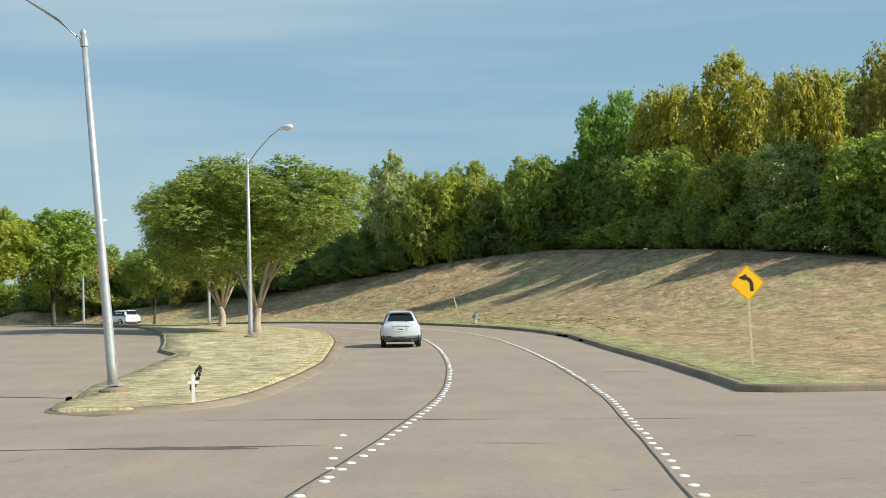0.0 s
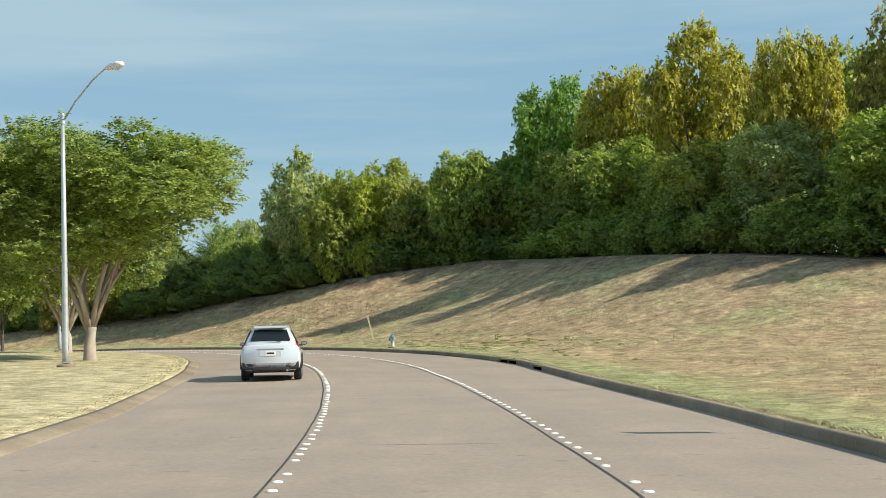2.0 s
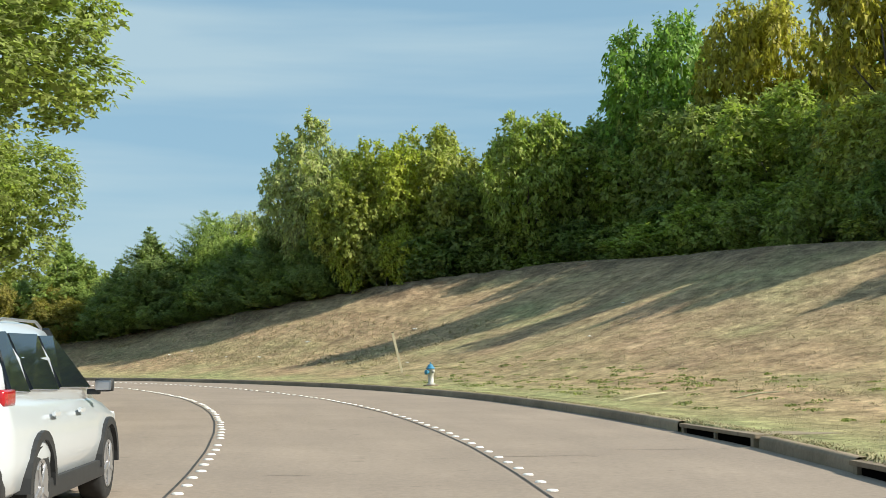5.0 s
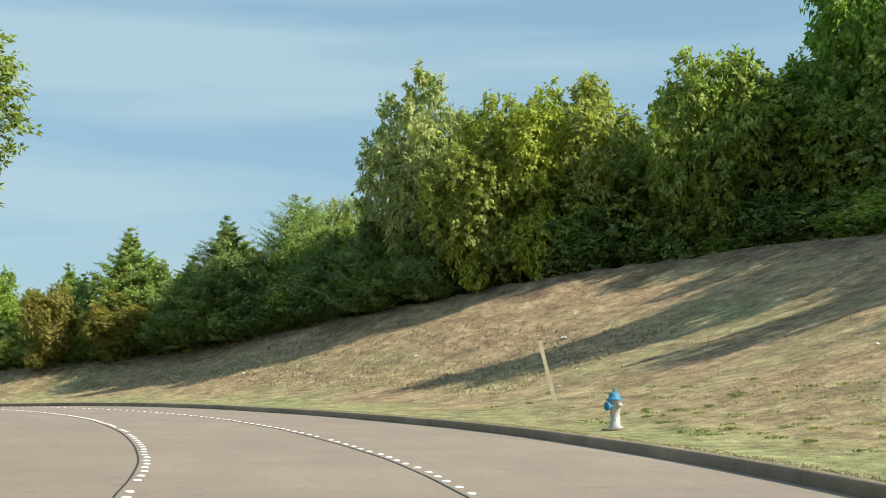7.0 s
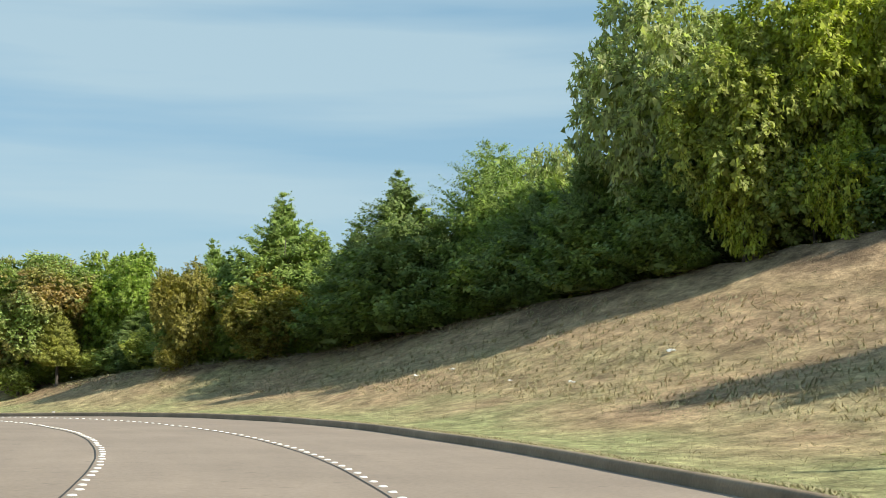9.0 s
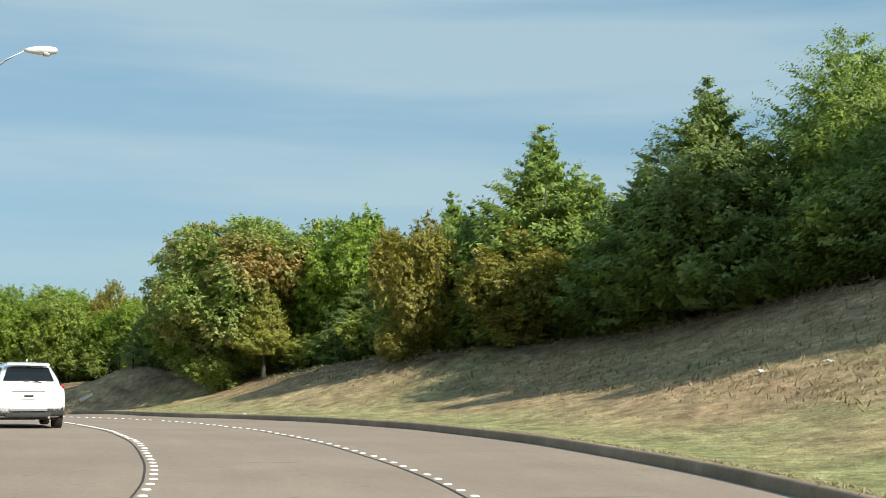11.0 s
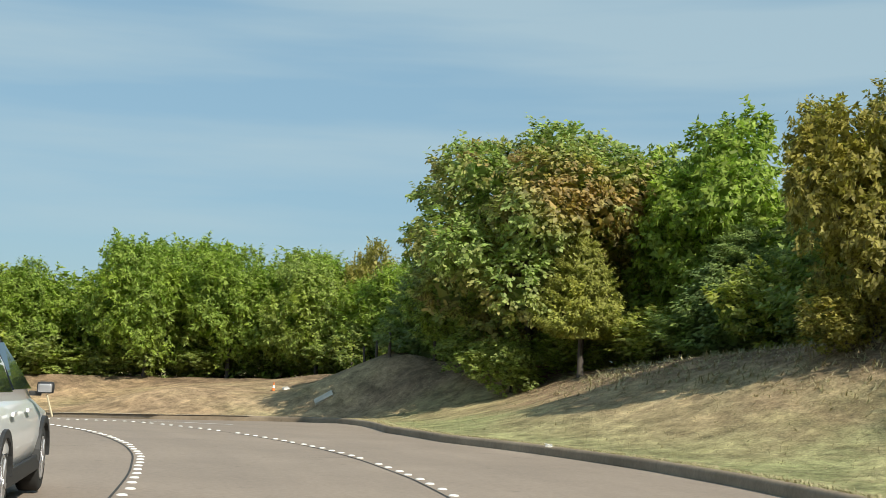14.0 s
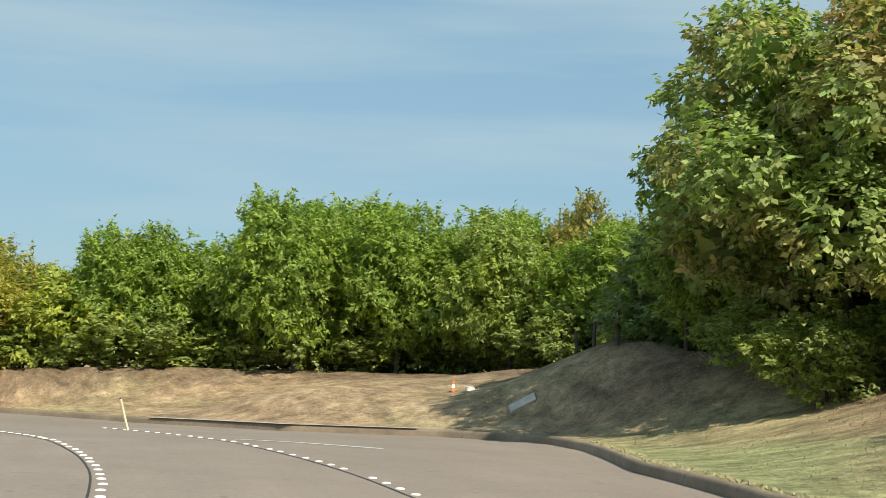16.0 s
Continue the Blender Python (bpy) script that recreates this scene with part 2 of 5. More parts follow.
M_CARSILVER = simple("silver_car_paint", (0.62, 0.66, 0.70), 0.28, 0.25, 1.5, 0.04, 0.6)
M_CARWHITE = simple("white_car_paint", (0.80, 0.81, 0.82), 0.28, 0.0, 1.5, 0.03, 0.6)
M_CLAD = simple("black_plastic", (0.025, 0.026, 0.028), 0.6, 0, 9.0, 0.25)
M_TYRE = simple("tyre_rubber", (0.02, 0.02, 0.02), 0.85, 0, 20.0, 0.3)
M_RIM = simple("alloy_rim", (0.5, 0.5, 0.52), 0.35, 0.8, 6.0, 0.1)
M_GLASS = glass_material("tinted_glass", (0.012, 0.016, 0.02))
M_RED = simple("red_lens", (0.40, 0.012, 0.02), 0.2, 0, 9.0, 0.2, 0.5)
M_ORANGE = simple("orange_plastic", (0.75, 0.20, 0.04), 0.55, 0, 9.0, 0.2)
# Near-black without gloss: shade of the drain throat put into the colour.
M_THROAT_SHADE = simple("throat_shade_black", (0.006, 0.005, 0.004), 1.0)
M_THROAT_SHADE.node_tree.nodes["Principled BSDF"].inputs["Specular IOR Level"].default_value = 0.0
M_IRON = simple("rusty_iron", (0.20, 0.155, 0.12), 0.8, 0, 9.0, 0.4)
M_PALE = simple("pale_concrete", (0.62, 0.55, 0.46), 0.85, 0, 3.0, 0.25)
M_STRAW = simple("pale_straw", (0.66, 0.60, 0.38), 0.9, 0, 6.0, 0.2)
M_LENS = simple("lamp_lens", (0.72, 0.75, 0.76), 0.25, 0, 5.0, 0.1)


# ---- building helpers ----
def part(name, bm, material, parent=None, label="", smooth=False):
    me = bpy.data.meshes.new(name)
    bm.to_mesh(me)
    bm.free()
    me.materials.append(material)
    if smooth:
        me.polygons.foreach_set("use_smooth", [True] * len(me.polygons))
    ob = new(name, me)
    ob.parent = parent
    return tagged(ob, label)


def raw(name, verts, faces, material, parent=None, label="", smooth=False):
    me = bpy.data.meshes.new(name)
    me.from_pydata([tuple(v) for v in verts], [], faces)
    me.materials.append(material)
    if smooth:
        me.polygons.foreach_set("use_smooth", [True] * len(me.polygons))
    ob = new(name, me)
    ob.parent = parent
    return tagged(ob, label)


def empty(name, m, label, category, group="", kind=""):
    ob = new(name)
    ob.matrix_world = m
    return tagged(ob, label, category, group, kind)


def box(size, at=(0, 0, 0), bevel=0.0, turn=None):
    bm = bmesh.new()
    bmesh.ops.create_cube(bm, size=1.0)
    bmesh.ops.scale(bm, vec=size, verts=bm.verts)
    if bevel:
        bmesh.ops.bevel(bm, geom=bm.edges[:], offset=bevel, segments=2, affect="EDGES", profile=0.7)
    if turn is not None:
        bmesh.ops.transform(bm, matrix=turn, verts=bm.verts)
    bmesh.ops.translate(bm, vec=at, verts=bm.verts)
    return bm


def join(*parts):
    out = bmesh.new()
    for b in parts:
        me = bpy.data.meshes.new("piece")
        b.to_mesh(me)
        b.free()
        out.from_mesh(me)
        bpy.data.meshes.remove(me)
    return out


def tube(points, radii, sides=10, cap=True):
    """A round rod through the points, with a radius at each."""
    bm = bmesh.new()
    rings = []
    pts = [Vector(p) for p in points]
    for i, p in enumerate(pts):
        d = (pts[min(i + 1, len(pts) - 1)] - pts[max(i - 1, 0)]).normalized()
        a = d.orthogonal().normalized() if abs(d.z) < 0.95 else Vector((1, 0, 0))
        a = (a - d * a.dot(d)).normalized()
        b = d.cross(a)
        rings.append([bm.verts.new(p + (a * math.cos(q) + b * math.sin(q)) * radii[i]) for q in (2 * math.pi * k / sides for k in range(sides))])
    for r0, r1 in zip(rings, rings[1:]):
        for k in range(sides):
            bm.faces.new((r0[k], r0[(k + 1) % sides], r1[(k + 1) % sides], r1[k]))
    if cap:
        bm.faces.new(rings[0][::-1])
        bm.faces.new(rings[-1])
    return bm


def lathe(profile, sides=20):
    """A turned shape from (radius, height) pairs."""
    return tube([(0, 0, z) for _, z in profile], [max(r, 0.002) for r, _ in profile], sides)


# ---- the course of the road ----
KNOTS = [(-0.9, -60), (-0.5, -30), (0, 0), (0.5, 10.2), (1.3, 20.5), (2.0, 30.7), (2.1, 41.1), (1.9, 51.6), (1.6, 62.0), (1.0, 72.2), (-0.3, 82.1),
         (-2.4, 91.6), (-5.2, 100.1), (-8.4, 107.9), (-12.1, 115.6), (-16.5, 122.9), (-21.5, 129.4), (-26.5, 135.0), (-31.7, 140.1)]


def course():
    pts = [np.array(k, float) for k in KNOTS]
    h, p = math.atan2(pts[-1][1] - pts[-2][1], pts[-1][0] - pts[-2][0]), pts[-1].copy()
    for i in range(20):
        h += 4.0 / (95 if i < 2 else 62)
        p = p + 4.0 * np.array((math.cos(h), math.sin(h)))
        pts.append(p)
    fine = []
    for i in range(1, len(pts) - 2):
        p0, p1, p2, p3 = pts[i - 1], pts[i], pts[i + 1], pts[i + 2]
        n = max(2, int(np.linalg.norm(p2 - p1) / 0.5))
        for k in range(n):
            u = k / n
            fine.append(0.5 * (2 * p1 + (p2 - p0) * u + (2 * p0 - 5 * p1 + 4 * p2 - p3) * u * u + (3 * p1 - p0 - 3 * p2 + p3) * u ** 3))
    fine = np.array(fine)
    run = np.concatenate([[0], np.cumsum(np.linalg.norm(np.diff(fine, axis=0), axis=1))])
    zero = run[np.argmin(np.hypot(fine[:, 0], fine[:, 1]))]
    return fine, run - zero


LINE, RUN = course()
S_END = float(RUN[-1])
TAN = np.gradient(LINE, axis=0)
TAN /= np.linalg.norm(TAN, axis=1)[:, None]


def place(s, lat):
    """Where a distance along the road and a distance to its right lie on the plan."""
    s, lat = np.asarray(s, float), np.asarray(lat, float)
    x, y = np.interp(s, RUN, LINE[:, 0]), np.interp(s, RUN, LINE[:, 1])
    tx, ty = np.interp(s, RUN, TAN[:, 0]), np.interp(s, RUN, TAN[:, 1])
    return x + ty * lat, y - tx * lat


def along(x, y):
    k = int(np.argmin((LINE[:, 0] - x) ** 2 + (LINE[:, 1] - y) ** 2))
    return float(RUN[k] + (x - LINE[k, 0]) * TAN[k, 0] + (y - LINE[k, 1]) * TAN[k, 1]), float((x - LINE[k, 0]) * TAN[k, 1] - (y - LINE[k, 1]) * TAN[k, 0])


def heading(s):
    return math.degrees(math.atan2(-np.interp(s, RUN, TAN[:, 0]), np.interp(s, RUN, TAN[:, 1])))


GRADE = ((-60, 0.05), (0, 0.05), (8, -0.14), (16, -0.32), (24, -0.46), (32, -0.56), (40, -0.55), (48, -0.50), (56, -0.44), (64, -0.36), (72, -0.24), (80, -0.15), (88, -0.07), (96, -0.01), (104, 0.06), (112, 0.10), (120, 0.12), (128, 0.14), (136, 0.14), (144, 0.08), (152, -0.03), (160, -0.18), (168, -0.35), (176, -0.54), (184, -0.88), (192, -1.23), (200, -1.46), (240, -2.20))


def road_z(s):
    return np.interp(s, [g[0] for g in GRADE], [g[1] for g in GRADE])


CREST = ((38, 40, 1.0), (34, 62, 2.2), (27, 78, 3.4), (21, 93, 4.9), (16.5, 105, 5.6), (13.5, 118, 6.2), (9, 129, 6.6), (1, 134.5, 6.1), (-6, 140.5, 5.1), (-14.5, 148, 4.0),
         (-23, 154, 3.0), (-30, 155.5, 2.35), (-37, 160, 1.9), (-43, 164.5, 1.35), (-50, 166.5, 1.3), (-57, 171, 1.0), (-64, 174, 0.6), (-71, 173, 0.5), (-78, 167, 0.2), (-86, 158, -0.2))
CR = np.array(sorted([(*along(x, y), z) for x, y, z in CREST]))
KERB_R = ((-60, 5.45), (30.8, 6.20), (31, 5.45), (31.3, 4.98), (31.6, 4.93), (44, 5.15), (58, 5.22), (71, 5.57), (86, 5.54), (100, 5.66), (111, 5.28), (122, 5.25), (134, 5.93), (145, 6.35), (155, 6.46), (164, 5.97), (169, 6.77), (174, 8.73), (177, 9.42), (180, 8.68), (184, 6.37), (190, 5.87), (240, 5.60))
LANE_L = ((-60, -1.81), (0, -1.81), (8, -1.85), (16, -1.89), (24, -1.92), (32, -1.93), (40, -1.82), (48, -1.73), (56, -1.75), (64, -1.88), (72, -2.07), (80, -2.25), (88, -2.38), (96, -2.41), (104, -2.35), (112, -2.28), (120, -2.22), (128, -2.13), (136, -1.99), (144, -1.89), (152, -1.81), (160, -1.72), (168, -1.61), (176, -1.54), (184, -1.55), (192, -1.57), (200, -1.59), (240, -1.59))
LANE_R = ((-60, 1.84), (0, 1.84), (8, 1.81), (16, 1.76), (24, 1.72), (32, 1.70), (40, 1.77), (48, 1.86), (56, 1.88), (64, 1.78), (72, 1.65), (80, 1.50), (88, 1.39), (96, 1.34), (104, 1.37), (112, 1.42), (120, 1.44), (128, 1.51), (136, 1.65), (144, 1.80), (152, 1.91), (160, 1.95), (168, 1.95), (176, 1.97), (184, 2.02), (192, 2.05), (200, 2.07), (240, 2.07))
KERB_L = ((-60, -8.0), (25.7, -8.0), (25.9, -7.35), (26.35, -6.85), (27.1, -6.4), (28.3, -6.1), (30, -6.0), (48, -5.7), (60, -6.1), (75, -6.4), (100, -6.0), (240, -6.0))
FAR_L = ((-60, -8.02), (25.7, -8.02), (25.9, -9.1), (26.5, -9.6), (27.6, -9.95), (30, -10.3), (34, -11.0), (53, -12.2), (57, -13.6), (70, -15.5), (85, -17.0), (120, -17.5), (240, -17.5))
OUT_L = ((-60, -29.0), (240, -28.0))


def key(table, s):
    return np.interp(s, [k[0] for k in table], [k[1] for k in table])


def bump_at(x, y, cx, cy, h, r):
    return h * np.exp(-((x - cx) ** 2 + (y - cy) ** 2) / (r * r))


def ground_z(s, lat):
    """Height of the grass at a place beside the road."""
    s, lat = np.asarray(s, float), np.asarray(lat, float)
    base = road_z(s) + 0.15
    edge, top, high = key(KERB_R, s) + 0.5, np.interp(s, CR[:, 0], CR[:, 1]), np.interp(s, CR[:, 0], CR[:, 2])
    u = np.clip((lat - edge) / np.maximum(top - edge, 1.0), 0, 1)
    x, y = place(s, lat)
    right = base + (high - base) * u ** 1.75 * (1.28 - 0.28 * u) - np.clip(lat - top - 6, 0, 60) * 0.02
    mounds = bump_at(x, y, -53.5, 167.5, 0.9, 3.2) + bump_at(x, y, -46.5, 166.5, 0.4, 2.4) + bump_at(x, y, -64, 167.5, 0.8, 4.0) + bump_at(x, y, -74, 160, 0.6, 4.0)
    mounds = mounds * np.clip((lat - edge - 0.2) / 2.0, 0, 1)
    wave = 0.10 * np.sin(s * 0.31 + lat * 0.5) * np.sin(lat * 0.37 + 1.0) * np.clip((lat - edge) / 4, 0, 1)
    left = base + 0.03 + np.where(lat < key(OUT_L, s), np.clip((key(OUT_L, s) - lat) * 0.03, 0, 0.5), 0) + np.clip((-lat - 7) * 0.03, 0, 0.45) * np.clip((s - 30) / 14, 0, 1)
    return np.where(lat > 0, right + mounds + wave, left)


def at_ground(x, y):
    s, lat = along(x, y)
    return float(ground_z(s, lat))


def strip(name, s0, s1, lats, zs, material, step=1.0, parent=None, label="", smooth=True):
    """A ribbon along the road: one column of vertices for each pair of lat(s) and z(s)."""
    ss = np.arange(s0, s1 + 1e-6, step)
    cols = []
    for la, zz in zip(lats, zs):
        l = la(ss) if callable(la) else np.full(len(ss), la)
        x, y = place(ss, l)
        z = zz(ss, l) if callable(zz) else road_z(ss) + zz
        cols.append(np.stack([x, y, z], 1))
    n, k = len(ss), len(cols)
    verts = np.stack(cols, 1).reshape(-1, 3)
    faces = [(i * k + j, i * k + j + 1, (i + 1) * k + j + 1, (i + 1) * k + j) for i in range(n - 1) for j in range(k - 1)]
    ob = raw(name, verts, faces, material, parent, label, smooth)
    uv = ob.data.uv_layers.new(name="course")
    lat_all = np.stack([(la(ss) if callable(la) else np.full(len(ss), la)) for la in lats], 1).ravel()
    s_all = np.repeat(ss, k)
    idx = np.empty(len(ob.data.loops), dtype=np.int32)
    ob.data.loops.foreach_get("vertex_index", idx)
    uv.data.foreach_set("uv", np.stack([s_all[idx], lat_all[idx]], 1).ravel())
    return ob


# ---- ground: one sheet, sunk under the paving ----
def build_ground():
    ss = np.unique(np.concatenate([np.arange(-56, 27.0, 3.0), np.arange(25.7, 31.5, 0.3), [30.95], np.arange(31.8, 34, 0.7), np.arange(34, 160, 1.25), np.arange(160, 196, 0.5), np.arange(196.5, S_END, 1.25)]))
    rights = np.concatenate([[0.0, 0.25, 0.7, 1.3], np.linspace(2, 34, 36), [38, 44, 52, 62, 75, 95]])
    lefts = np.concatenate([np.linspace(0, 1, 9)])
    verts, uvs, outs, n_col = [], [], [], None
    for s in ss:
        kr, kl, fl, ol = key(KERB_R, s), key(KERB_L, s), key(FAR_L, s), key(OUT_L, s)
        cross = s < 30.9
        row = []
        wide = np.interp(s, (40, 90, 130), (1.0, 0.45, 0.3))
        for t in (42, 32, 24, 17, 11, 7, 3, 0.9):
            row.append((ol - 0.2 - t * wide, 0.0))
        row.append((ol - 0.2, 0.0))
        row.append((ol, -0.5))
        row.append((fl, -0.5))
        row.append((fl + 0.2, 0.0))
        for t in (0.15, 0.4, 0.65, 0.85):
            row.append((fl + 0.2 + (kl - 0.5 - fl - 0.2) * t, 0.0))
        row.append((kl - 0.5, -0.03))
        row.append((kl, -0.5))
        row.append((kr, -0.5))
        row.append((kr + 0.17, 0.0))
        for r in rights[1:]:
            row.append((kr + 0.17 + r, 0.0))
        lat = np.array([r[0] for r in row])
        drop = np.array([r[1] for r in row])
        z = ground_z(np.full(len(lat), s), lat) + drop
        z[0] = z[-1] = -3.3
        if s in (ss[0], ss[-1]):
            z[:] = -3.3
        if s < 25.85:
            z = np.where(lat < 0, road_z(s) - 0.4, z)
        if s < 31:
            z = np.where(lat < 0, z - 0.05, z)
        if cross:
            z = np.where(lat > 0, road_z(s) - 0.4, z)
        x, y = place(np.full(len(lat), s), lat)
        verts.append(np.stack([x, y, z], 1))
        uvs.append(np.stack([np.full(len(lat), s), np.where(lat > 0, lat + np.clip(s - 166, 0, 6), 6 - 0.9 * lat)], 1))
        outs.append(np.where(lat > 0, lat - kr + np.clip((s - 170) * 0.5, 0, 4), -2.0))
        n_col = len(lat)
    n = len(ss)
    V = np.concatenate(verts)
    F = [(i * n_col + j, i * n_col + j + 1, (i + 1) * n_col + j + 1, (i + 1) * n_col + j) for i in range(n - 1) for j in range(n_col - 1)]
    far = len(V)
    ring = [(2600 * math.cos(a), 100 + 2600 * math.sin(a), -3.2) for a in (2 * math.pi * k / 24 for k in range(24))]
    V = np.concatenate([V, np.array(ring)])
    F.append(tuple(range(far, far + 24)))
    U = np.concatenate(uvs + [np.array([(r[0], r[1]) for r in ring])])
    ob = raw("ground", V, F, M_GRASS, None, "dry mown roadside grass, tan with green strips, rising to a wooded bank", True)
    uv = ob.data.uv_layers.new(name="course")
    idx = np.empty(len(ob.data.loops), dtype=np.int32)
    ob.data.loops.foreach_get("vertex_index", idx)
    uv.data.foreach_set("uv", U[idx].ravel())
    brow = np.where(U[:, 1] > 6, U[:, 1] - np.clip(U[:, 0] - 166, 0, 6) - np.interp(U[:, 0], CR[:, 0], CR[:, 1]), -50)
    brow[-24:] = -50
    under = ob.data.uv_layers.new(name="under_trees")
    under.data.foreach_set("uv", np.stack([brow, np.concatenate(outs + [np.full(24, 9.0)])], 1)[idx].ravel())
    return tagged(ob, category="ground", kind="structure")


ground = build_ground()

# ---- paving ----
def camber(l):
    return np.interp(l, (-6, -2, 2, 6), (0.03, 0.02, 0.0, -0.03))


cam_z = lambda s, l: road_z(s) + camber(l)
road = strip("road", -56, S_END - 2, [lambda s: key(KERB_L, s) - 0.02, -4, -2, 0, 2, 4, lambda s: key(KERB_R, s) + 0.02], [cam_z] * 7, M_ROAD,
             label="worn tan-grey concrete road with dark sealed joints")
tagged(road, category="road", kind="structure")
opposite = strip("road_opposite", -56, S_END - 2, [lambda s: key(OUT_L, s) - 0.02, lambda s: 0.5 * (key(OUT_L, s) + key(FAR_L, s)), lambda s: key(FAR_L, s) + 0.02],
                 [lambda s, l: ground_z(s, l + 0.1) - 0.16, lambda s, l: ground_z(s, l) - 0.14, lambda s, l: ground_z(s, l) - 0.16], M_ROAD, label="concrete carriageway beyond the grass median")
tagged(opposite, category="road", kind="structure")


def crossing():
    xs, ys = (-75, -29, -9.5, -6.0, 4.75, 8, 14, 75), (-45, -12, 0, 10, 20, 26.8, 30.45)
    verts, faces, uvs = [], [], []
    for y in ys:
        for x in xs:
            s = min(y, 31.0)
            verts.append((x, y, float(road_z(s)) + (-0.012 if -6.5 < x < 5 else -0.03)))
    for j in range(len(ys) - 1):
        for i in range(len(xs) - 1):
            if j == len(ys) - 2 and i in (1, 2):
                continue
            a = j * len(xs) + i
            faces.append((a, a + 1, a + 1 + len(xs), a + len(xs)))
    ob = raw("road_crossing", verts, faces, M_ROAD, None, "concrete paving of the side street at the junction")
    ob.data.uv_layers.new(name="course")
    for l in ob.data.loops:
        v = ob.data.vertices[l.vertex_index].co
        ob.data.uv_layers[0].data[l.index].uv = (v.x, v.y)
    return tagged(ob, category="road", kind="structure")


crossing()


LOW_KERB = ((0.0, -0.25), (0.005, 0.015), (0.06, 0.045), (0.2, 0.08), (0.34, 0.115), (0.48, 0.13), (0.52, -0.1))
TALL_KERB = ((0.0, -0.25), (0.015, 0.09), (0.035, 0.135), (0.07, 0.152), (0.17, 0.155), (0.185, -0.1))


def kerb(name, s0, s1, table, side, label, base=None, step=1.0, prof=TALL_KERB):
    """A kerb with a rounded nose; side 1: road on the left of it, -1: road on its right."""
    lats = [lambda s, o=o: key(table, s) + side * o for o, _ in prof]
    zz = [(lambda s, l, z=z: (base(s, key(table, s) + side * 0.2) if base else road_z(s)) + z) for _, z in prof]
    ob = strip(name, s0, s1, lats, zz, M_KERB, step, None, label)
    return tagged(ob, category="kerb", kind="structure")


for s0, s1 in ((31.6, 65.2), (67.2, 70.7), (74.5, S_END - 3)):
    kerb("kerb_right", s0, s1, KERB_R, 1, "weathered concrete kerb beside the rising grass bank", None, 0.5 if s1 < 80 else 0.6)
kerb("kerb_median", 30.0, S_END - 3, KERB_L, -1, "pale low mountable concrete kerb of the grass median", None, 0.8, LOW_KERB)
kerb("kerb_median_back", 30.0, S_END - 3, FAR_L, 1, "concrete kerb on the far side of the median", lambda s, l: ground_z(s, l) - 0.16, 0.8)
kerb("kerb_opposite", 30, S_END - 3, OUT_L, -1, "concrete kerb of the carriageway beyond", lambda s, l: ground_z(s, l) - 0.16)


def plan_kerb(name, pts, label, prof=None):
    """A kerb along points on the plan, with the paving on the left of its way."""
    prof = prof or TALL_KERB
    P = [Vector(p) for p in pts]
    verts, faces = [], []
    for i, p in enumerate(P):
        d = (P[min(i + 1, len(P) - 1)] - P[max(i - 1, 0)])
        nrm = Vector((d.y, -d.x, 0)).normalized()
        for o, z in prof:
            verts.append(p + nrm * o + Vector((0, 0, z)))
    k = len(prof)
    for i in range(len(P) - 1):
        for j in range(k - 1):
            faces.append((i * k + j, i * k + j + 1, (i + 1) * k + j + 1, (i + 1) * k + j))
    return tagged(raw(name, verts, faces, M_KERB, None, label, True), category="kerb", kind="structure")


zc = float(road_z(31)) + 0.0
plan_kerb("kerb_corner", [(60, 30.6, zc), (30, 30.55, zc), (14, 30.5, zc), (9.2, 30.5, zc), (8.0, 30.55, zc), (7.4, 30.7, zc), (7.0, 30.95, zc), (6.82, 31.3, zc), (float(place(31.6, key(KERB_R, 31.6))[0]), float(place(31.6, key(KERB_R, 31.6))[1]) + 0.02, zc)], "concrete kerb turning into the side street")
nose = []
for table, order in ((KERB_L, (30.0, 29.1, 28.3, 27.7, 27.1, 26.7, 26.35, 26.1, 25.9, 25.8, 25.72)), (FAR_L, (25.72, 25.8, 25.9, 26.2, 26.5, 27.0, 27.6, 28.8, 30.0))):
    for s in order:
        x, y = place(s, float(key(table, s)))
        nose.append((float(x), float(y), float(road_z(s))))
plan_kerb("kerb_nose", nose, "low rounded concrete kerb at the tip of the median", LOW_KERB)


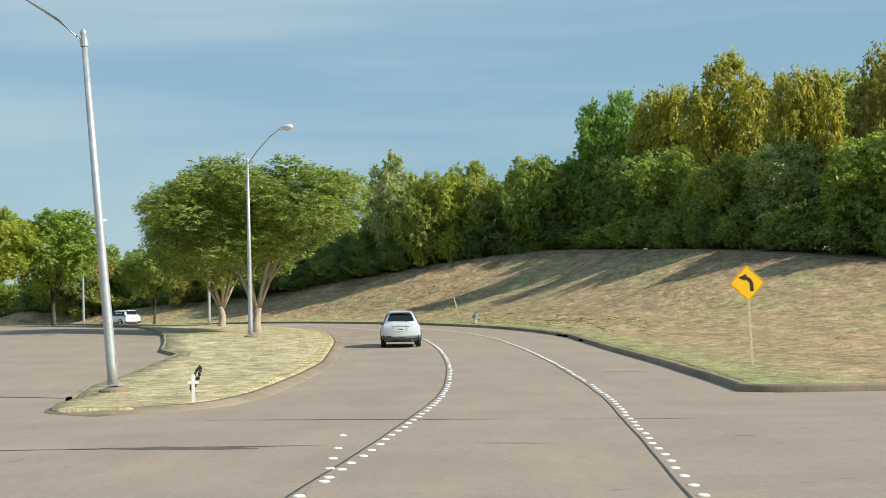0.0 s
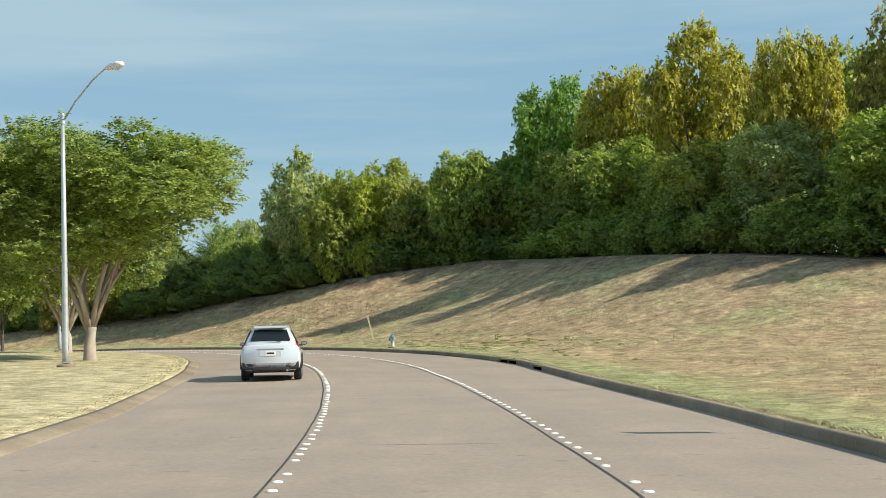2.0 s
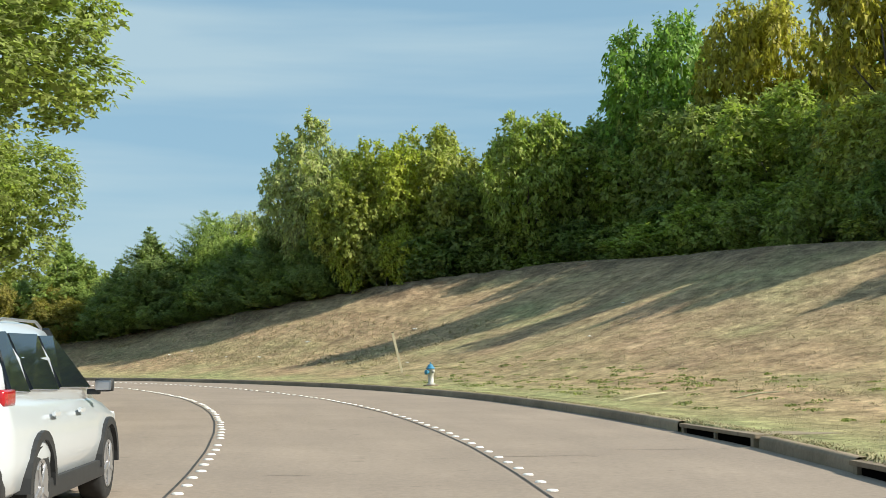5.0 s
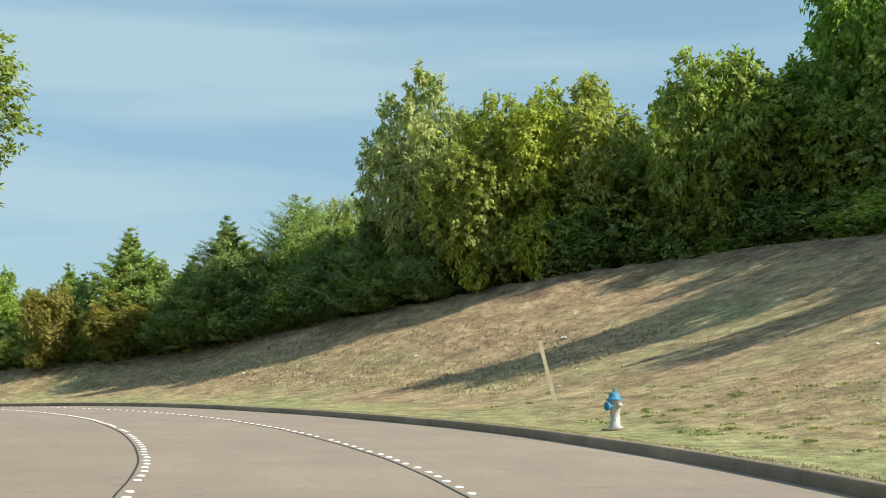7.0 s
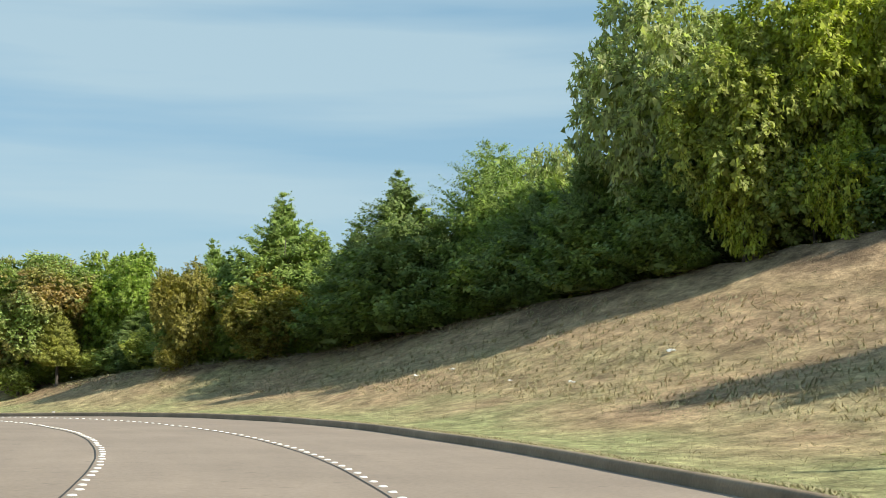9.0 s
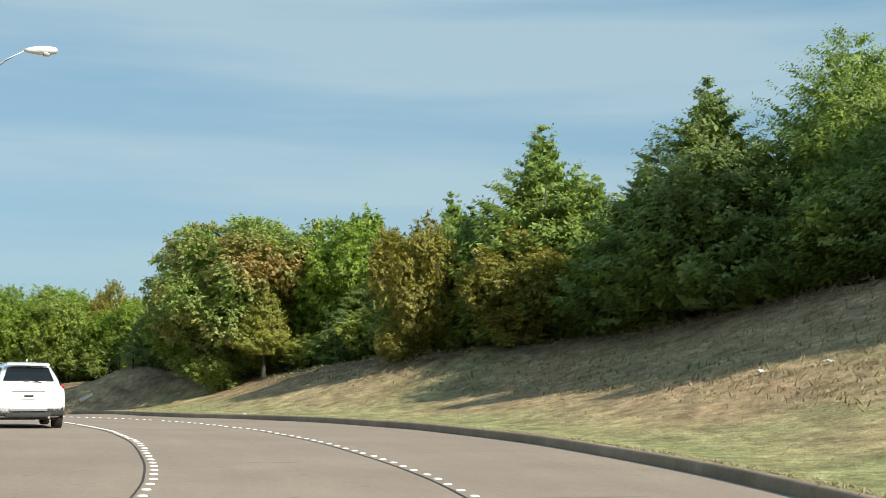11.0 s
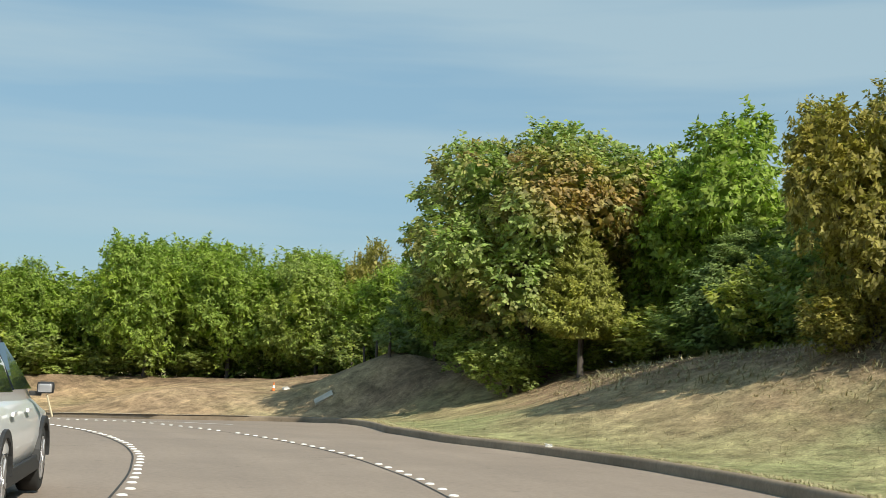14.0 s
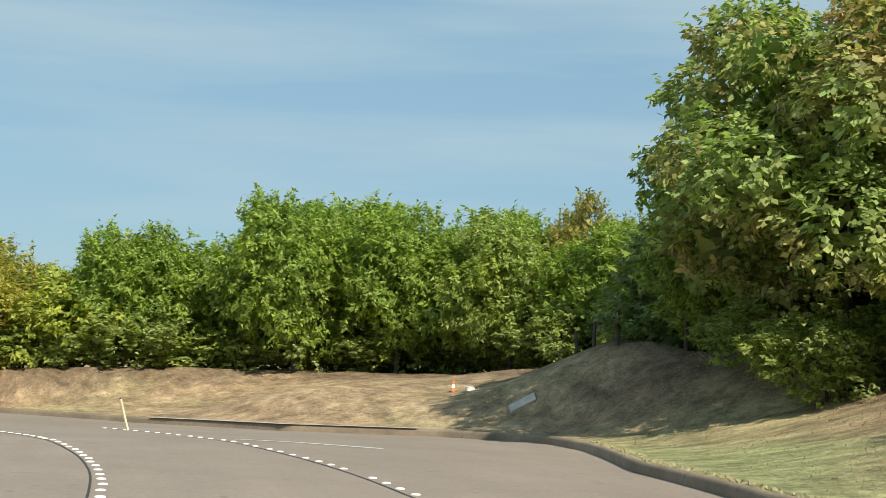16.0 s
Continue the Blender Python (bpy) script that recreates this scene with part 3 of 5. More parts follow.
def joints():
    """Sealed joints along the lane lines, a few wandering cracks across, and pole shadows painted as dark strips."""
    rng = random.Random(4)
    for table in (LANE_L, LANE_R):
        wob = lambda s, o=0.0, table=table: key(table, s) - 0.1 + o + 0.003 * np.sin(s * 1.7) + 0.008 * np.sin(s * 0.41)
        z = lambda s, l: road_z(s) + camber(l) + 0.006
        strip("joint", -50, S_END - 4, [lambda s: wob(s), lambda s: wob(s, 0.03)], [z, z], M_JOINT_SHADOW, 0.5, road)
    def crack_shadow(s0, l0, s1, l1, wide, rough, material):
        n = max(4, int(math.hypot(s1 - s0, l1 - l0) / 0.25))
        verts, faces, wander = [], [], 0.0
        for i in range(n + 1):
            u = i / n
            wander = wander * 0.8 + rng.uniform(-rough, rough)
            q, l = s0 + (s1 - s0) * u + wander, l0 + (l1 - l0) * u
            w = wide * (0.25 + math.sin(math.pi * min(max(u, 0.02), 0.98)) ** 0.7) * rng.uniform(0.6, 1.3)
            for k in (-w, w):
                x, y = place(q + k, l)
                verts.append((float(x), float(y), float(road_z(q) + camber(l)) + 0.005))
        for i in range(n):
            faces.append((2 * i, 2 * i + 1, 2 * i + 3, 2 * i + 2))
        raw("crack_shadow", verts, faces, material, road)

    # These five strips paint cast shadows of roadside poles onto the paving.
    crack_shadow(17.9, -7.6, 18.2, -4.6, 0.03, 0.03, M_TAR_SHADOW)
    crack_shadow(18.15, -5.6, 17.9, -3.4, 0.16, 0.05, M_TAR_SHADOW)
    crack_shadow(18.3, -4.4, 18.35, -2.6, 0.03, 0.03, M_TAR_SHADOW)
    crack_shadow(23.7, -5.6, 23.3, 0.0, 0.035, 0.03, M_JOINT_SHADOW)
    crack_shadow(23.3, 0.0, 23.1, 4.2, 0.018, 0.03, M_TAR_SHADOW)
    # Cracks in the concrete.
    crack_shadow(19.6, 3.0, 19.5, 4.2, 0.03, 0.01, M_TAR_SHADOW)
    crack_shadow(18.6, -0.6, 18.5, 0.4, 0.02, 0.02, M_TAR_SHADOW)
    crack_shadow(14.0, -1.95, 9.0, -1.45, 0.018, 0.006, M_JOINT_SHADOW)
    crack_shadow(15.4, -9.0, 16.5, -6.0, 0.02, 0.02, M_TAR_SHADOW)
    for k in range(22):
        s, l = rng.uniform(26, 172), rng.uniform(-5.2, 4.6)
        ln, tilt = rng.uniform(0.5, 2.2), rng.uniform(-0.25, 0.25)
        crack_shadow(s, l, s + tilt * ln, min(l + ln, 4.9), rng.uniform(0.006, 0.014), 0.02, M_TAR_SHADOW)
    for k in range(5):
        s, l = rng.uniform(40, 150), rng.uniform(-4.5, 3.0)
        crack_shadow(s, l, s + rng.uniform(3, 7), l + rng.uniform(-0.8, 0.8), 0.008, 0.03, M_TAR_SHADOW)


joints()


# ---- trees ----
def leaf_quads(centres, outward, size, rng, loose=0.6):
    """Small pointed leaves at the centres, their faces turned outward and up, hanging a little."""
    n = len(centres)
    face = outward / (np.linalg.norm(outward, axis=1)[:, None] + 1e-9) + rng.normal(0, loose, (n, 3))
    face[:, 2] += 0.25
    face /= np.linalg.norm(face, axis=1)[:, None] + 1e-9
    d = rng.normal(0, 1, (n, 3))
    d[:, 2] -= 0.8
    d -= face * np.sum(d * face, axis=1)[:, None]
    d /= np.linalg.norm(d, axis=1)[:, None] + 1e-9
    side = np.cross(d, face)
    L = size * rng.uniform(0.75, 1.6, n)[:, None]
    W = L * rng.uniform(0.2, 0.36, n)[:, None]
    bend = face * L * 0.12
    v = np.stack([centres - d * L * 0.5, centres + side * W + bend, centres + d * L * 0.5, centres - side * W + bend], 1).reshape(-1, 3)
    f = [(4 * i, 4 * i + 1, 4 * i + 2, 4 * i + 3) for i in range(n)]
    return v, f


def leaf_mesh(name, verts, faces, material):
    me = bpy.data.meshes.new(name)
    me.from_pydata(verts.tolist(), [], faces)
    me.materials.append(material)
    return me


def unit(v):
    return v / (np.linalg.norm(v, axis=-1, keepdims=True) + 1e-9)


def blades(base, way, face, length, width, rng, kite=False):
    """Leaves from their stalks: each a pointed kite, or a plain wedge where it is small."""
    face = unit(face)
    way = unit(way - face * np.sum(way * face, axis=1, keepdims=True))
    side = np.cross(way, face)
    L = (length * rng.uniform(0.7, 1.35, len(base)))[:, None]
    W = L * width * rng.uniform(0.8, 1.25, len(base))[:, None]
    if kite:
        v = np.stack([base, base + way * L * 0.45 + side * W, base + way * L, base + way * L * 0.45 - side * W], 1)
    else:
        v = np.stack([base + way * L * 0.15 + side * W * 1.1, base + way * L * 0.15 - side * W * 1.1, base + way * L], 1)
    k = v.shape[1]
    return v.reshape(-1, 3), [tuple(range(k * i, k * i + k)) for i in range(len(base))]


def crown_mesh(name, seed, sprays, each, size, lobes=40, squat=1.0, bottom=-0.8, fat=(0.17, 0.32), reach=0.12, droop=0.3, kite=False, material=None, shell=0.5, shoots=40, core=0.09, shoot=0.1, slim=0.3):
    """A broad crown of radius 1: leafy lobes, each covered with twigs that carry a spray of leaves."""
    rng = np.random.default_rng(seed)
    c = unit(rng.normal(0, 1, (lobes * 6, 3))) * (rng.uniform(0.12, 1.0, lobes * 6) ** shell)[:, None] * 0.8
    c[:, 2] *= squat
    c = c[c[:, 2] > bottom][:lobes]
    r = rng.uniform(*fat, len(c))
    n = int(sprays * 2.2)
    pick = rng.choice(len(c), n, p=r ** 2 / np.sum(r ** 2))
    d = unit(rng.normal(0, 1, (n, 3)) + unit(c[pick]) * 0.35 + np.array([0, 0, 0.3]))
    root = c[pick] + d * (r[pick] * rng.uniform(0.72, 1.06, n))[:, None]
    gap = np.linalg.norm(root[:, None] - c[None], axis=2) / r[None]
    gap[np.arange(n), pick] = 9
    open_air = (gap.min(1) > 0.85) | (rng.uniform(0, 1, n) < 0.12)
    root, d = root[open_air][:sprays], d[open_air][:sprays]
    if shoots:
        tip = rng.choice(len(root), shoots, p=np.clip(root[:, 2] + 0.6, 0, None) / np.sum(np.clip(root[:, 2] + 0.6, 0, None)))
        grow = unit(d[tip] * 0.6 + np.array([0, 0, 0.9]) + rng.normal(0, 0.25, (shoots, 3)))
        more = [root[tip] + grow * q for q in (0.3 * shoot, 0.65 * shoot, shoot)]
        root, d = np.concatenate([root] + more), np.concatenate([d] + [grow] * 3)
    n = len(root)
    axis = unit(d + rng.normal(0, 0.45, (n, 3)) - np.array([0, 0, droop]))
    lift = unit(np.array([0, 0, 0.5]) + d * 0.9 + rng.normal(0, 0.36, (n, 3)))
    across = np.cross(axis, lift)
    long = reach * rng.uniform(0.6, 1.3, n)
    k = np.repeat(np.arange(n), each)
    t = rng.uniform(0, 1, n * each)
    sway = rng.choice((-1.0, 1.0), n * each) * rng.uniform(0.25, 1.0, n * each)
    base = root[k] + axis[k] * (long[k] * t)[:, None] + across[k] * (sway * reach * 0.34 * (1.1 - 0.5 * t))[:, None] + lift[k] * rng.normal(0, reach * 0.1, n * each)[:, None]
    way = axis[k] * 0.8 + across[k] * sway[:, None] + rng.normal(0, 0.3, (n * each, 3)) - np.array([0, 0, 0.25])
    v, f = blades(base, way, lift[k] + rng.normal(0, 0.33, (n * each, 3)), size, slim, rng, kite)
    m = int(max(300, sprays // 4) * (0.15 / core) ** 1.3)
    pick = rng.choice(len(c), m, p=r ** 2 / np.sum(r ** 2))
    d = unit(rng.normal(0, 1, (m, 3)))
    inner, g = blades(c[pick] + d * (r[pick] * rng.uniform(0.3, 0.7, m))[:, None], rng.normal(0, 1, (m, 3)), d + rng.normal(0, 0.4, (m, 3)), core, 0.4, rng)
    f = f + [tuple(q + len(v) for q in face) for face in g]
    return leaf_mesh(name, np.concatenate([v, inner]), f, material or M_LEAF)


def cedar_mesh(name, seed, tiers, size, point=0.7, dome=1.0, leaders=2):
    """An evergreen of height 1 and radius 1: boughs in open tiers, each a flat fan that ends in upturned fingers."""
    rng = np.random.default_rng(seed)
    stems = [(0.0, 0.0, 1.0, 0.95)]
    for k in range(leaders):
        a, q = rng.uniform(0, 2 * math.pi), rng.uniform(0.3, 0.55)
        stems.append((q * math.cos(a), q * math.sin(a), rng.uniform(0.55, 0.84), rng.uniform(0.38, 0.55)))
    B, W, N = [], [], []
    for lx, ly, top, wide in stems:
        for z in np.linspace(0.03, 0.97, int(tiers * top)):
            R = wide * max(0.0, 1 - z ** dome) ** point * (1.0 if dome > 1 else 0.3 + 0.7 * min(1.0, (1.0 - z) / 0.3))
            for b in range(max(5, int(5 + 15 * R))):
                a = rng.uniform(0, 2 * math.pi)
                out, side = np.array([math.cos(a), math.sin(a), 0.0]), np.array([-math.sin(a), math.cos(a), 0.0])
                L = R * rng.uniform(0.62, 1.2) + 0.015
                h0 = z * top + rng.uniform(-0.01, 0.01)
                m = int(7 + 24 * L)
                t = np.sqrt(rng.uniform(0.1, 1.0, m))
                w = rng.normal(0, 0.15, m) * L * (1.15 - t * 0.6)
                tuft = np.array([lx, ly, h0]) + out * (L * t)[:, None] + side * w[:, None]
                tuft[:, 2] += 0.09 * L * (2.2 * t * t - t) + rng.normal(0, 0.004, m)
                axis = unit(out + side * (w / (L + 1e-6))[:, None] * 1.3 + rng.normal(0, 0.2, (m, 3)) * np.array([1, 1, 0]))
                per = 6
                k = np.repeat(np.arange(m), per)
                u = np.tile(np.linspace(0, 1, per), m)
                reach = 0.1 * (0.35 + L)
                base = tuft[k] + axis[k] * (u * reach)[:, None] + np.array([0, 0, 1.0]) * (u ** 1.6 * reach * 0.26)[:, None]
                base += rng.normal(0, 1, (m * per, 3)) * np.array([0.012, 0.012, 0.003])
                B.append(base)
                W.append(axis[k] + rng.normal(0, 0.5, (m * per, 3)) * np.array([1, 1, 0.3]) + np.array([0, 0, 0.35]))
                N.append(np.array([0, 0, 0.8]) + out * 0.55 + rng.normal(0, 0.3, (m * per, 3)))
    B, W, N = np.concatenate(B), np.concatenate(W), np.concatenate(N)
    n_in = 2600
    z, a = rng.uniform(0.0, 0.9, n_in), rng.uniform(0, 2 * math.pi, n_in)
    q = (1 - z ** dome) ** point * 0.62 * np.sqrt(rng.uniform(0.05, 1, n_in)) * np.where(dome > 1, 1.0, 0.4 + 0.6 * np.clip((1 - z) / 0.3, 0, 1))
    inner = np.stack([q * np.cos(a), q * np.sin(a), z], 1)
    B = np.concatenate([B, inner])
    W, N = np.concatenate([W, rng.normal(0, 1, (n_in, 3))]), np.concatenate([N, inner * np.array([2, 2, 0]) + rng.normal(0, 0.5, (n_in, 3))])
    long = size * np.clip(1.5 - B[:, 2] - 0.25, 0.4, 1.0)
    long[-n_in:] *= 2.6
    v, f = blades(B, W, N, long, 0.26, rng)
    mid = B.repeat(3, 0)
    v[:, 2] = np.clip(mid[:, 2] + (v[:, 2] - mid[:, 2]) * 0.5, 0.0, 1.08)
    return leaf_mesh(name, v, f, M_NEEDLE)


def trunk_mesh(name, seed, fork=0.3, limbs=5, thick=0.035, material=None):
    """A tapered trunk of height 1 that forks into limbs."""
    rng = random.Random(seed)
    parts = [tube([(0, 0, -0.04), (0, 0, 0.02), (rng.uniform(-.01, .01), 0, fork * 0.6), (rng.uniform(-.02, .02), rng.uniform(-.02, .02), fork)],
                  [thick * 1.5, thick * 1.05, thick * 0.85, thick * 0.8], 9)]
    for k in range(limbs):
        a = 2 * math.pi * (k + rng.uniform(-0.3, 0.3)) / limbs
        r = rng.uniform(0.16, 0.3)
        base = Vector((0, 0, fork * rng.uniform(0.7, 0.98)))
        mid = base + Vector((math.cos(a) * r * 0.4, math.sin(a) * r * 0.4, 0.2))
        tip = base + Vector((math.cos(a) * r, math.sin(a) * r, rng.uniform(0.36, 0.55)))
        parts.append(tube([base, mid, tip], [thick * 0.55, thick * 0.36, thick * 0.1], 6))
        for q in range(2):
            b = a + rng.uniform(-0.9, 0.9)
            e = mid + Vector((math.cos(b) * r * 0.6, math.sin(b) * r * 0.6, rng.uniform(0.1, 0.25)))
            parts.append(tube([mid, mid.lerp(e, 0.55) + Vector((0, 0, 0.02)), e], [thick * 0.28, thick * 0.2, thick * 0.06], 5))
    bm = join(*parts)
    me = bpy.data.meshes.new(name)
    bm.to_mesh(me)
    bm.free()
    me.materials.append(material or M_BARK)
    me.polygons.foreach_set("use_smooth", [True] * len(me.polygons))
    return me


CROWNS = [crown_mesh("crown", 10 + i, 1900, 13, 0.058, 46 + 4 * i, 1.0, -0.85, (0.16, 0.29), 0.12, 0.1) for i in range(5)]
DENSE = [crown_mesh("crown", 20 + i, 2300, 15, 0.052, 58 + 5 * i, 1.0, -0.88, (0.15, 0.28), 0.105, 0.12) for i in range(3)]
LOWD = [crown_mesh("crown", 140 + i, 640, 11, 0.076, 34, 0.9, -0.85, (0.18, 0.32), 0.13, 0.1) for i in range(3)]
LOW = [crown_mesh("crown", 40 + i, 460, 9, 0.104, 26, 0.9, -0.8, (0.2, 0.36), 0.15, 0.1) for i in range(3)]
MEDIUM = [crown_mesh("crown", 117 + i, 4600, 12, 0.039, 72, 1.0, -0.9, (0.15, 0.27), 0.085, 0.3, True, M_TURN) for i in range(2)]
FINE = [crown_mesh("crown", 60 + i, 6000, 15, 0.026, 74, 0.95, -0.6, (0.14, 0.27), 0.085, 0.3, False, None, 0.42, 60, 0.06) for i in range(2)]
SHOOTY = [crown_mesh("crown", 170 + i, 1900, 13, 0.062, 52, 1.0, -0.92, (0.16, 0.29), 0.12, -0.45, False, None, 0.5, 170, 0.09, 0.17, 0.21) for i in range(2)]
CEDARS = [cedar_mesh("crown", 80 + i, 22, 0.072) for i in range(3)]
DOMES = [cedar_mesh("crown", 90 + i, 20, 0.07, 0.6, 2.0, 3) for i in range(2)]
M_BARKP = simple("pale_bark", (0.44, 0.37, 0.30), 0.9, 0, 9.0, 0.35)
TRUNKS = [trunk_mesh("trunk", 5 + i, 0.28, 5, 0.022, M_BARKD) for i in range(3)]
FORKED = [trunk_mesh("trunk", 25 + i, 0.16, 7, 0.03, M_BARKP) for i in range(2)]
PLAIN = trunk_mesh("trunk", 50, 0.5, 3, 0.03, M_BARKD)

GREEN, DARK, OLIVE, PALE = (0.315, 0.375, 0.105), (0.285, 0.335, 0.11), (0.355, 0.38, 0.115), (0.39, 0.42, 0.20)
YELLOW, GOLD, BROWN, BRIGHT, LIME = (0.39, 0.355, 0.075), (0.325, 0.29, 0.09), (0.315, 0.385, 0.13), (0.265, 0.345, 0.075), (0.37, 0.405, 0.08)
CEDAR, CEDARD = (0.25, 0.325, 0.09), (0.20, 0.262, 0.09)
VIVID = (0.215, 0.33, 0.085)
count_tree = [0]


def tree(name, label, x, y, h, r, color, crown, trunk, clear=0.25, group="", lift=0.0, tall=None):
    """A broad-leaved tree: h its height, r its crown's radius, clear the bare part of the trunk."""
    count_tree[0] += 1
    k = count_tree[0]
    z = at_ground(x, y) + lift
    top = empty(name, pose(x, y, z - 0.05, 0, 0, (k * 77) % 360), label, "tree", group)
    t = new("trunk", trunk)
    t.parent, t.scale = top, (h * 0.85, h * 0.85, h * 0.85)
    c = new("crown", crown)
    half = h * (1 - clear) / 2
    c.parent, c.location, c.scale = top, (0, 0, h - half * 0.95), (r, r, half)
    c.rotation_euler = (0, 0, k * 1.7)
    c.color = (*color, 1)
    return top


def cedar(x, y, h, r, color, i=0, label="dark green pointed cedar on the bank", dome=False, bare=0.02):
    count_tree[0] += 1
    k = count_tree[0]
    top = empty("cedar_tree", pose(x, y, at_ground(x, y) - 0.05, 0, 0, (k * 67) % 360), label, "tree", "trees on the bank")
    t = new("trunk", PLAIN)
    t.parent, t.scale = top, (h * 0.7, h * 0.7, h * 0.7)
    c = new("crown", DOMES[i % 2] if dome else CEDARS[i % 3])
    c.parent, c.location, c.scale, c.color = top, (0, 0, bare * h), (r, r, h * (0.99 - bare)), (*color, 1)
    return top


def shrub(x, y, h, r, color, i=0, label="dense leafy shrub at the foot of the trees", group="shrubs on the bank"):
    count_tree[0] += 1
    k = count_tree[0]
    top = empty("shrub", pose(x, y, at_ground(x, y) - 0.05, 0, 0, (k * 57) % 360), label, "shrub", group)
    c = new("foliage", LOWD[i % 3] if x < -14 else LOW[i % 3])
    c.parent, c.location, c.scale, c.color = top, (0, 0, h * 0.46), (r, r, h * 0.56), (*color, 1)
    t = new("stem", PLAIN)
    t.parent, t.scale = top, (h * 0.6, h * 0.6, h * 0.6)
    return top


B = "trees on the bank"
WOOD_ROWS = (
    ("yellowing broad-leaved tree on the bank", 24.5, 113, 16.6, 4.5, YELLOW, 0), ("yellowing broad-leaved tree on the bank", 28.5, 104, 15.0, 3.3, YELLOW, 1),
    ("yellow-green tree behind the front row", 23, 128.5, 16.6, 4.4, YELLOW, 2), ("golden-brown tree behind the front row", 28.6, 115.2, 13.8, 3.2, GOLD, 3),
    ("tall olive-yellow tree on the bank", 33, 96, 14.4, 3.6, GOLD, 3), ("tall olive tree on the bank", 36, 88.5, 13.8, 3.5, OLIVE, 2), ("tall olive tree on the bank", 38.5, 80.5, 12.5, 3.4, OLIVE, 0),
    ("olive-brown broad-leaved tree on the bank", 38, 94.5, 11.9, 5.78, OLIVE, 2), ("olive-brown broad-leaved tree on the bank", 36, 83.5, 10.5, 5.25, YELLOW, 3),
    ("olive broad-leaved tree on the bank", 42, 75.5, 9.93, 5.25, OLIVE, 4), ("olive-yellow tree behind the front row", 32.5, 115.5, 13.1, 5.46, YELLOW, 3), ("olive-yellow tree behind the front row", 35.5, 113.5, 16.2, 5.67, OLIVE, 1), ("olive-yellow tree behind the front row", 43, 110.5, 15.7, 5.88, GOLD, 4), ("golden-brown tree behind the front row", 50, 105.5, 14.4, 5.88, GOLD, 0), ("light green broad-leaved tree at the edge of the wood", 26.5, 99.5, 8.33, 4.2, PALE, 2),
    ("green broad-leaved tree at the edge of the wood", 30, 90.5, 7.79, 4.41, GREEN, 3), ("green broad-leaved tree at the edge of the wood", 23.5, 108.5, 8.33, 4.0, OLIVE, 1),
    ("tall vivid green tree rising above the wood", 17.5, 134.5, 16.3, 4.7, VIVID, 4), ("green broad-leaved tree on the bank", 22, 121.5, 9.4, 4.6, GREEN, 0),
    ("dark green broad-leaved tree on the bank", 19, 128.5, 9.93, 4.73, DARK, 2), ("green round-topped tree on the bank", 9, 134.5, 10.8, 3.6, GREEN, 1),
    ("dark broad-leaved tree in the wood", 12.5, 137, 9.5, 4.5, DARK, 3), ("green broad-leaved tree in the wood", 15.5, 133.5, 10.5, 4.6, GREEN, 2), ("green broad-leaved tree in the wood", 29, 127.5, 13.7, 5.25, VIVID, 1), ("olive-green tree in the wood", 4, 139, 10.6, 4, OLIVE, 0),
    ("yellow-green tree in the wood", 0.5, 139, 10.2, 3.6, LIME, 2), ("tall pale grey-green tree in the wood", -4.6, 142.8, 12.6, 4, PALE, 4),
    ("green broad-leaved tree in the wood", -1.8, 138, 8, 3.2, OLIVE, 1), ("pale thin-topped tree behind the round cedar", -11.2, 154.5, 9.6, 2.6, PALE, 3),
    ("green broad-leaved tree behind the cedars", -9.5, 151, 6.5, 4, GREEN, 0), ("golden-brown small tree among the cedars", -25.6, 155.2, 4.3, 2.6, GOLD, 1),
    ("golden-orange narrow tree among the cedars", -30.3, 155.8, 5.2, 2.1, GOLD, 2), ("large russet-topped broad-leaved tree on the bank", -44.6, 165.0, 8.3, 4.8, BROWN, 2),
    ("green broad-leaved tree beside the russet tree", -48.6, 167.6, 5.8, 3, GREEN, 4), ("green broad-leaved tree behind the russet tree", -45.8, 178, 10, 4.4, GREEN, 0),
    ("bright green tree beside the russet tree", -38, 166, 7.6, 3.6, BRIGHT, 1), ("golden-orange tree beyond the mound", -61, 177.6, 6.3, 2.1, GOLD, 2),
    ("bright green bushy tree at the bend", -74, 176.5, 7.4, 4.2, BRIGHT, 3), ("green bushy tree at the bend", -68, 180.5, 6.4, 4, GREEN, 4),
    ("green bushy tree at the bend", -65, 177, 6, 3.2, BRIGHT, 0), ("yellow-green bushy tree at the bend", -80.5, 172, 5.8, 3.6, LIME, 1),
    ("yellow bushy tree at the bend", -85.5, 166, 5.5, 3.6, YELLOW, 2), ("yellow-green bushy tree at the bend", -90, 159, 5.6, 3.8, LIME, 3),
    ("green bushy tree at the bend", -95, 151, 6, 4, GREEN, 4), ("green tree far beyond the bend", -104, 168, 9.5, 4.5, GREEN, 0))
for label, x, y, h, r, color, i in WOOD_ROWS:
    tree("tree", label, x, y, h, r, color, MEDIUM[1] if "russet-topped" in label else SHOOTY[i % 2] if x < -60 else DENSE[i % 3] if x < 3 and y > 130 else CROWNS[i], TRUNKS[i % 3], 0.03, B)
cedar(-41.5, 163.0, 4.7, 1.35, (0.33, 0.335, 0.09), 1, "small yellow-green cypress with a bare stem at the wood's edge", False, 0.24)
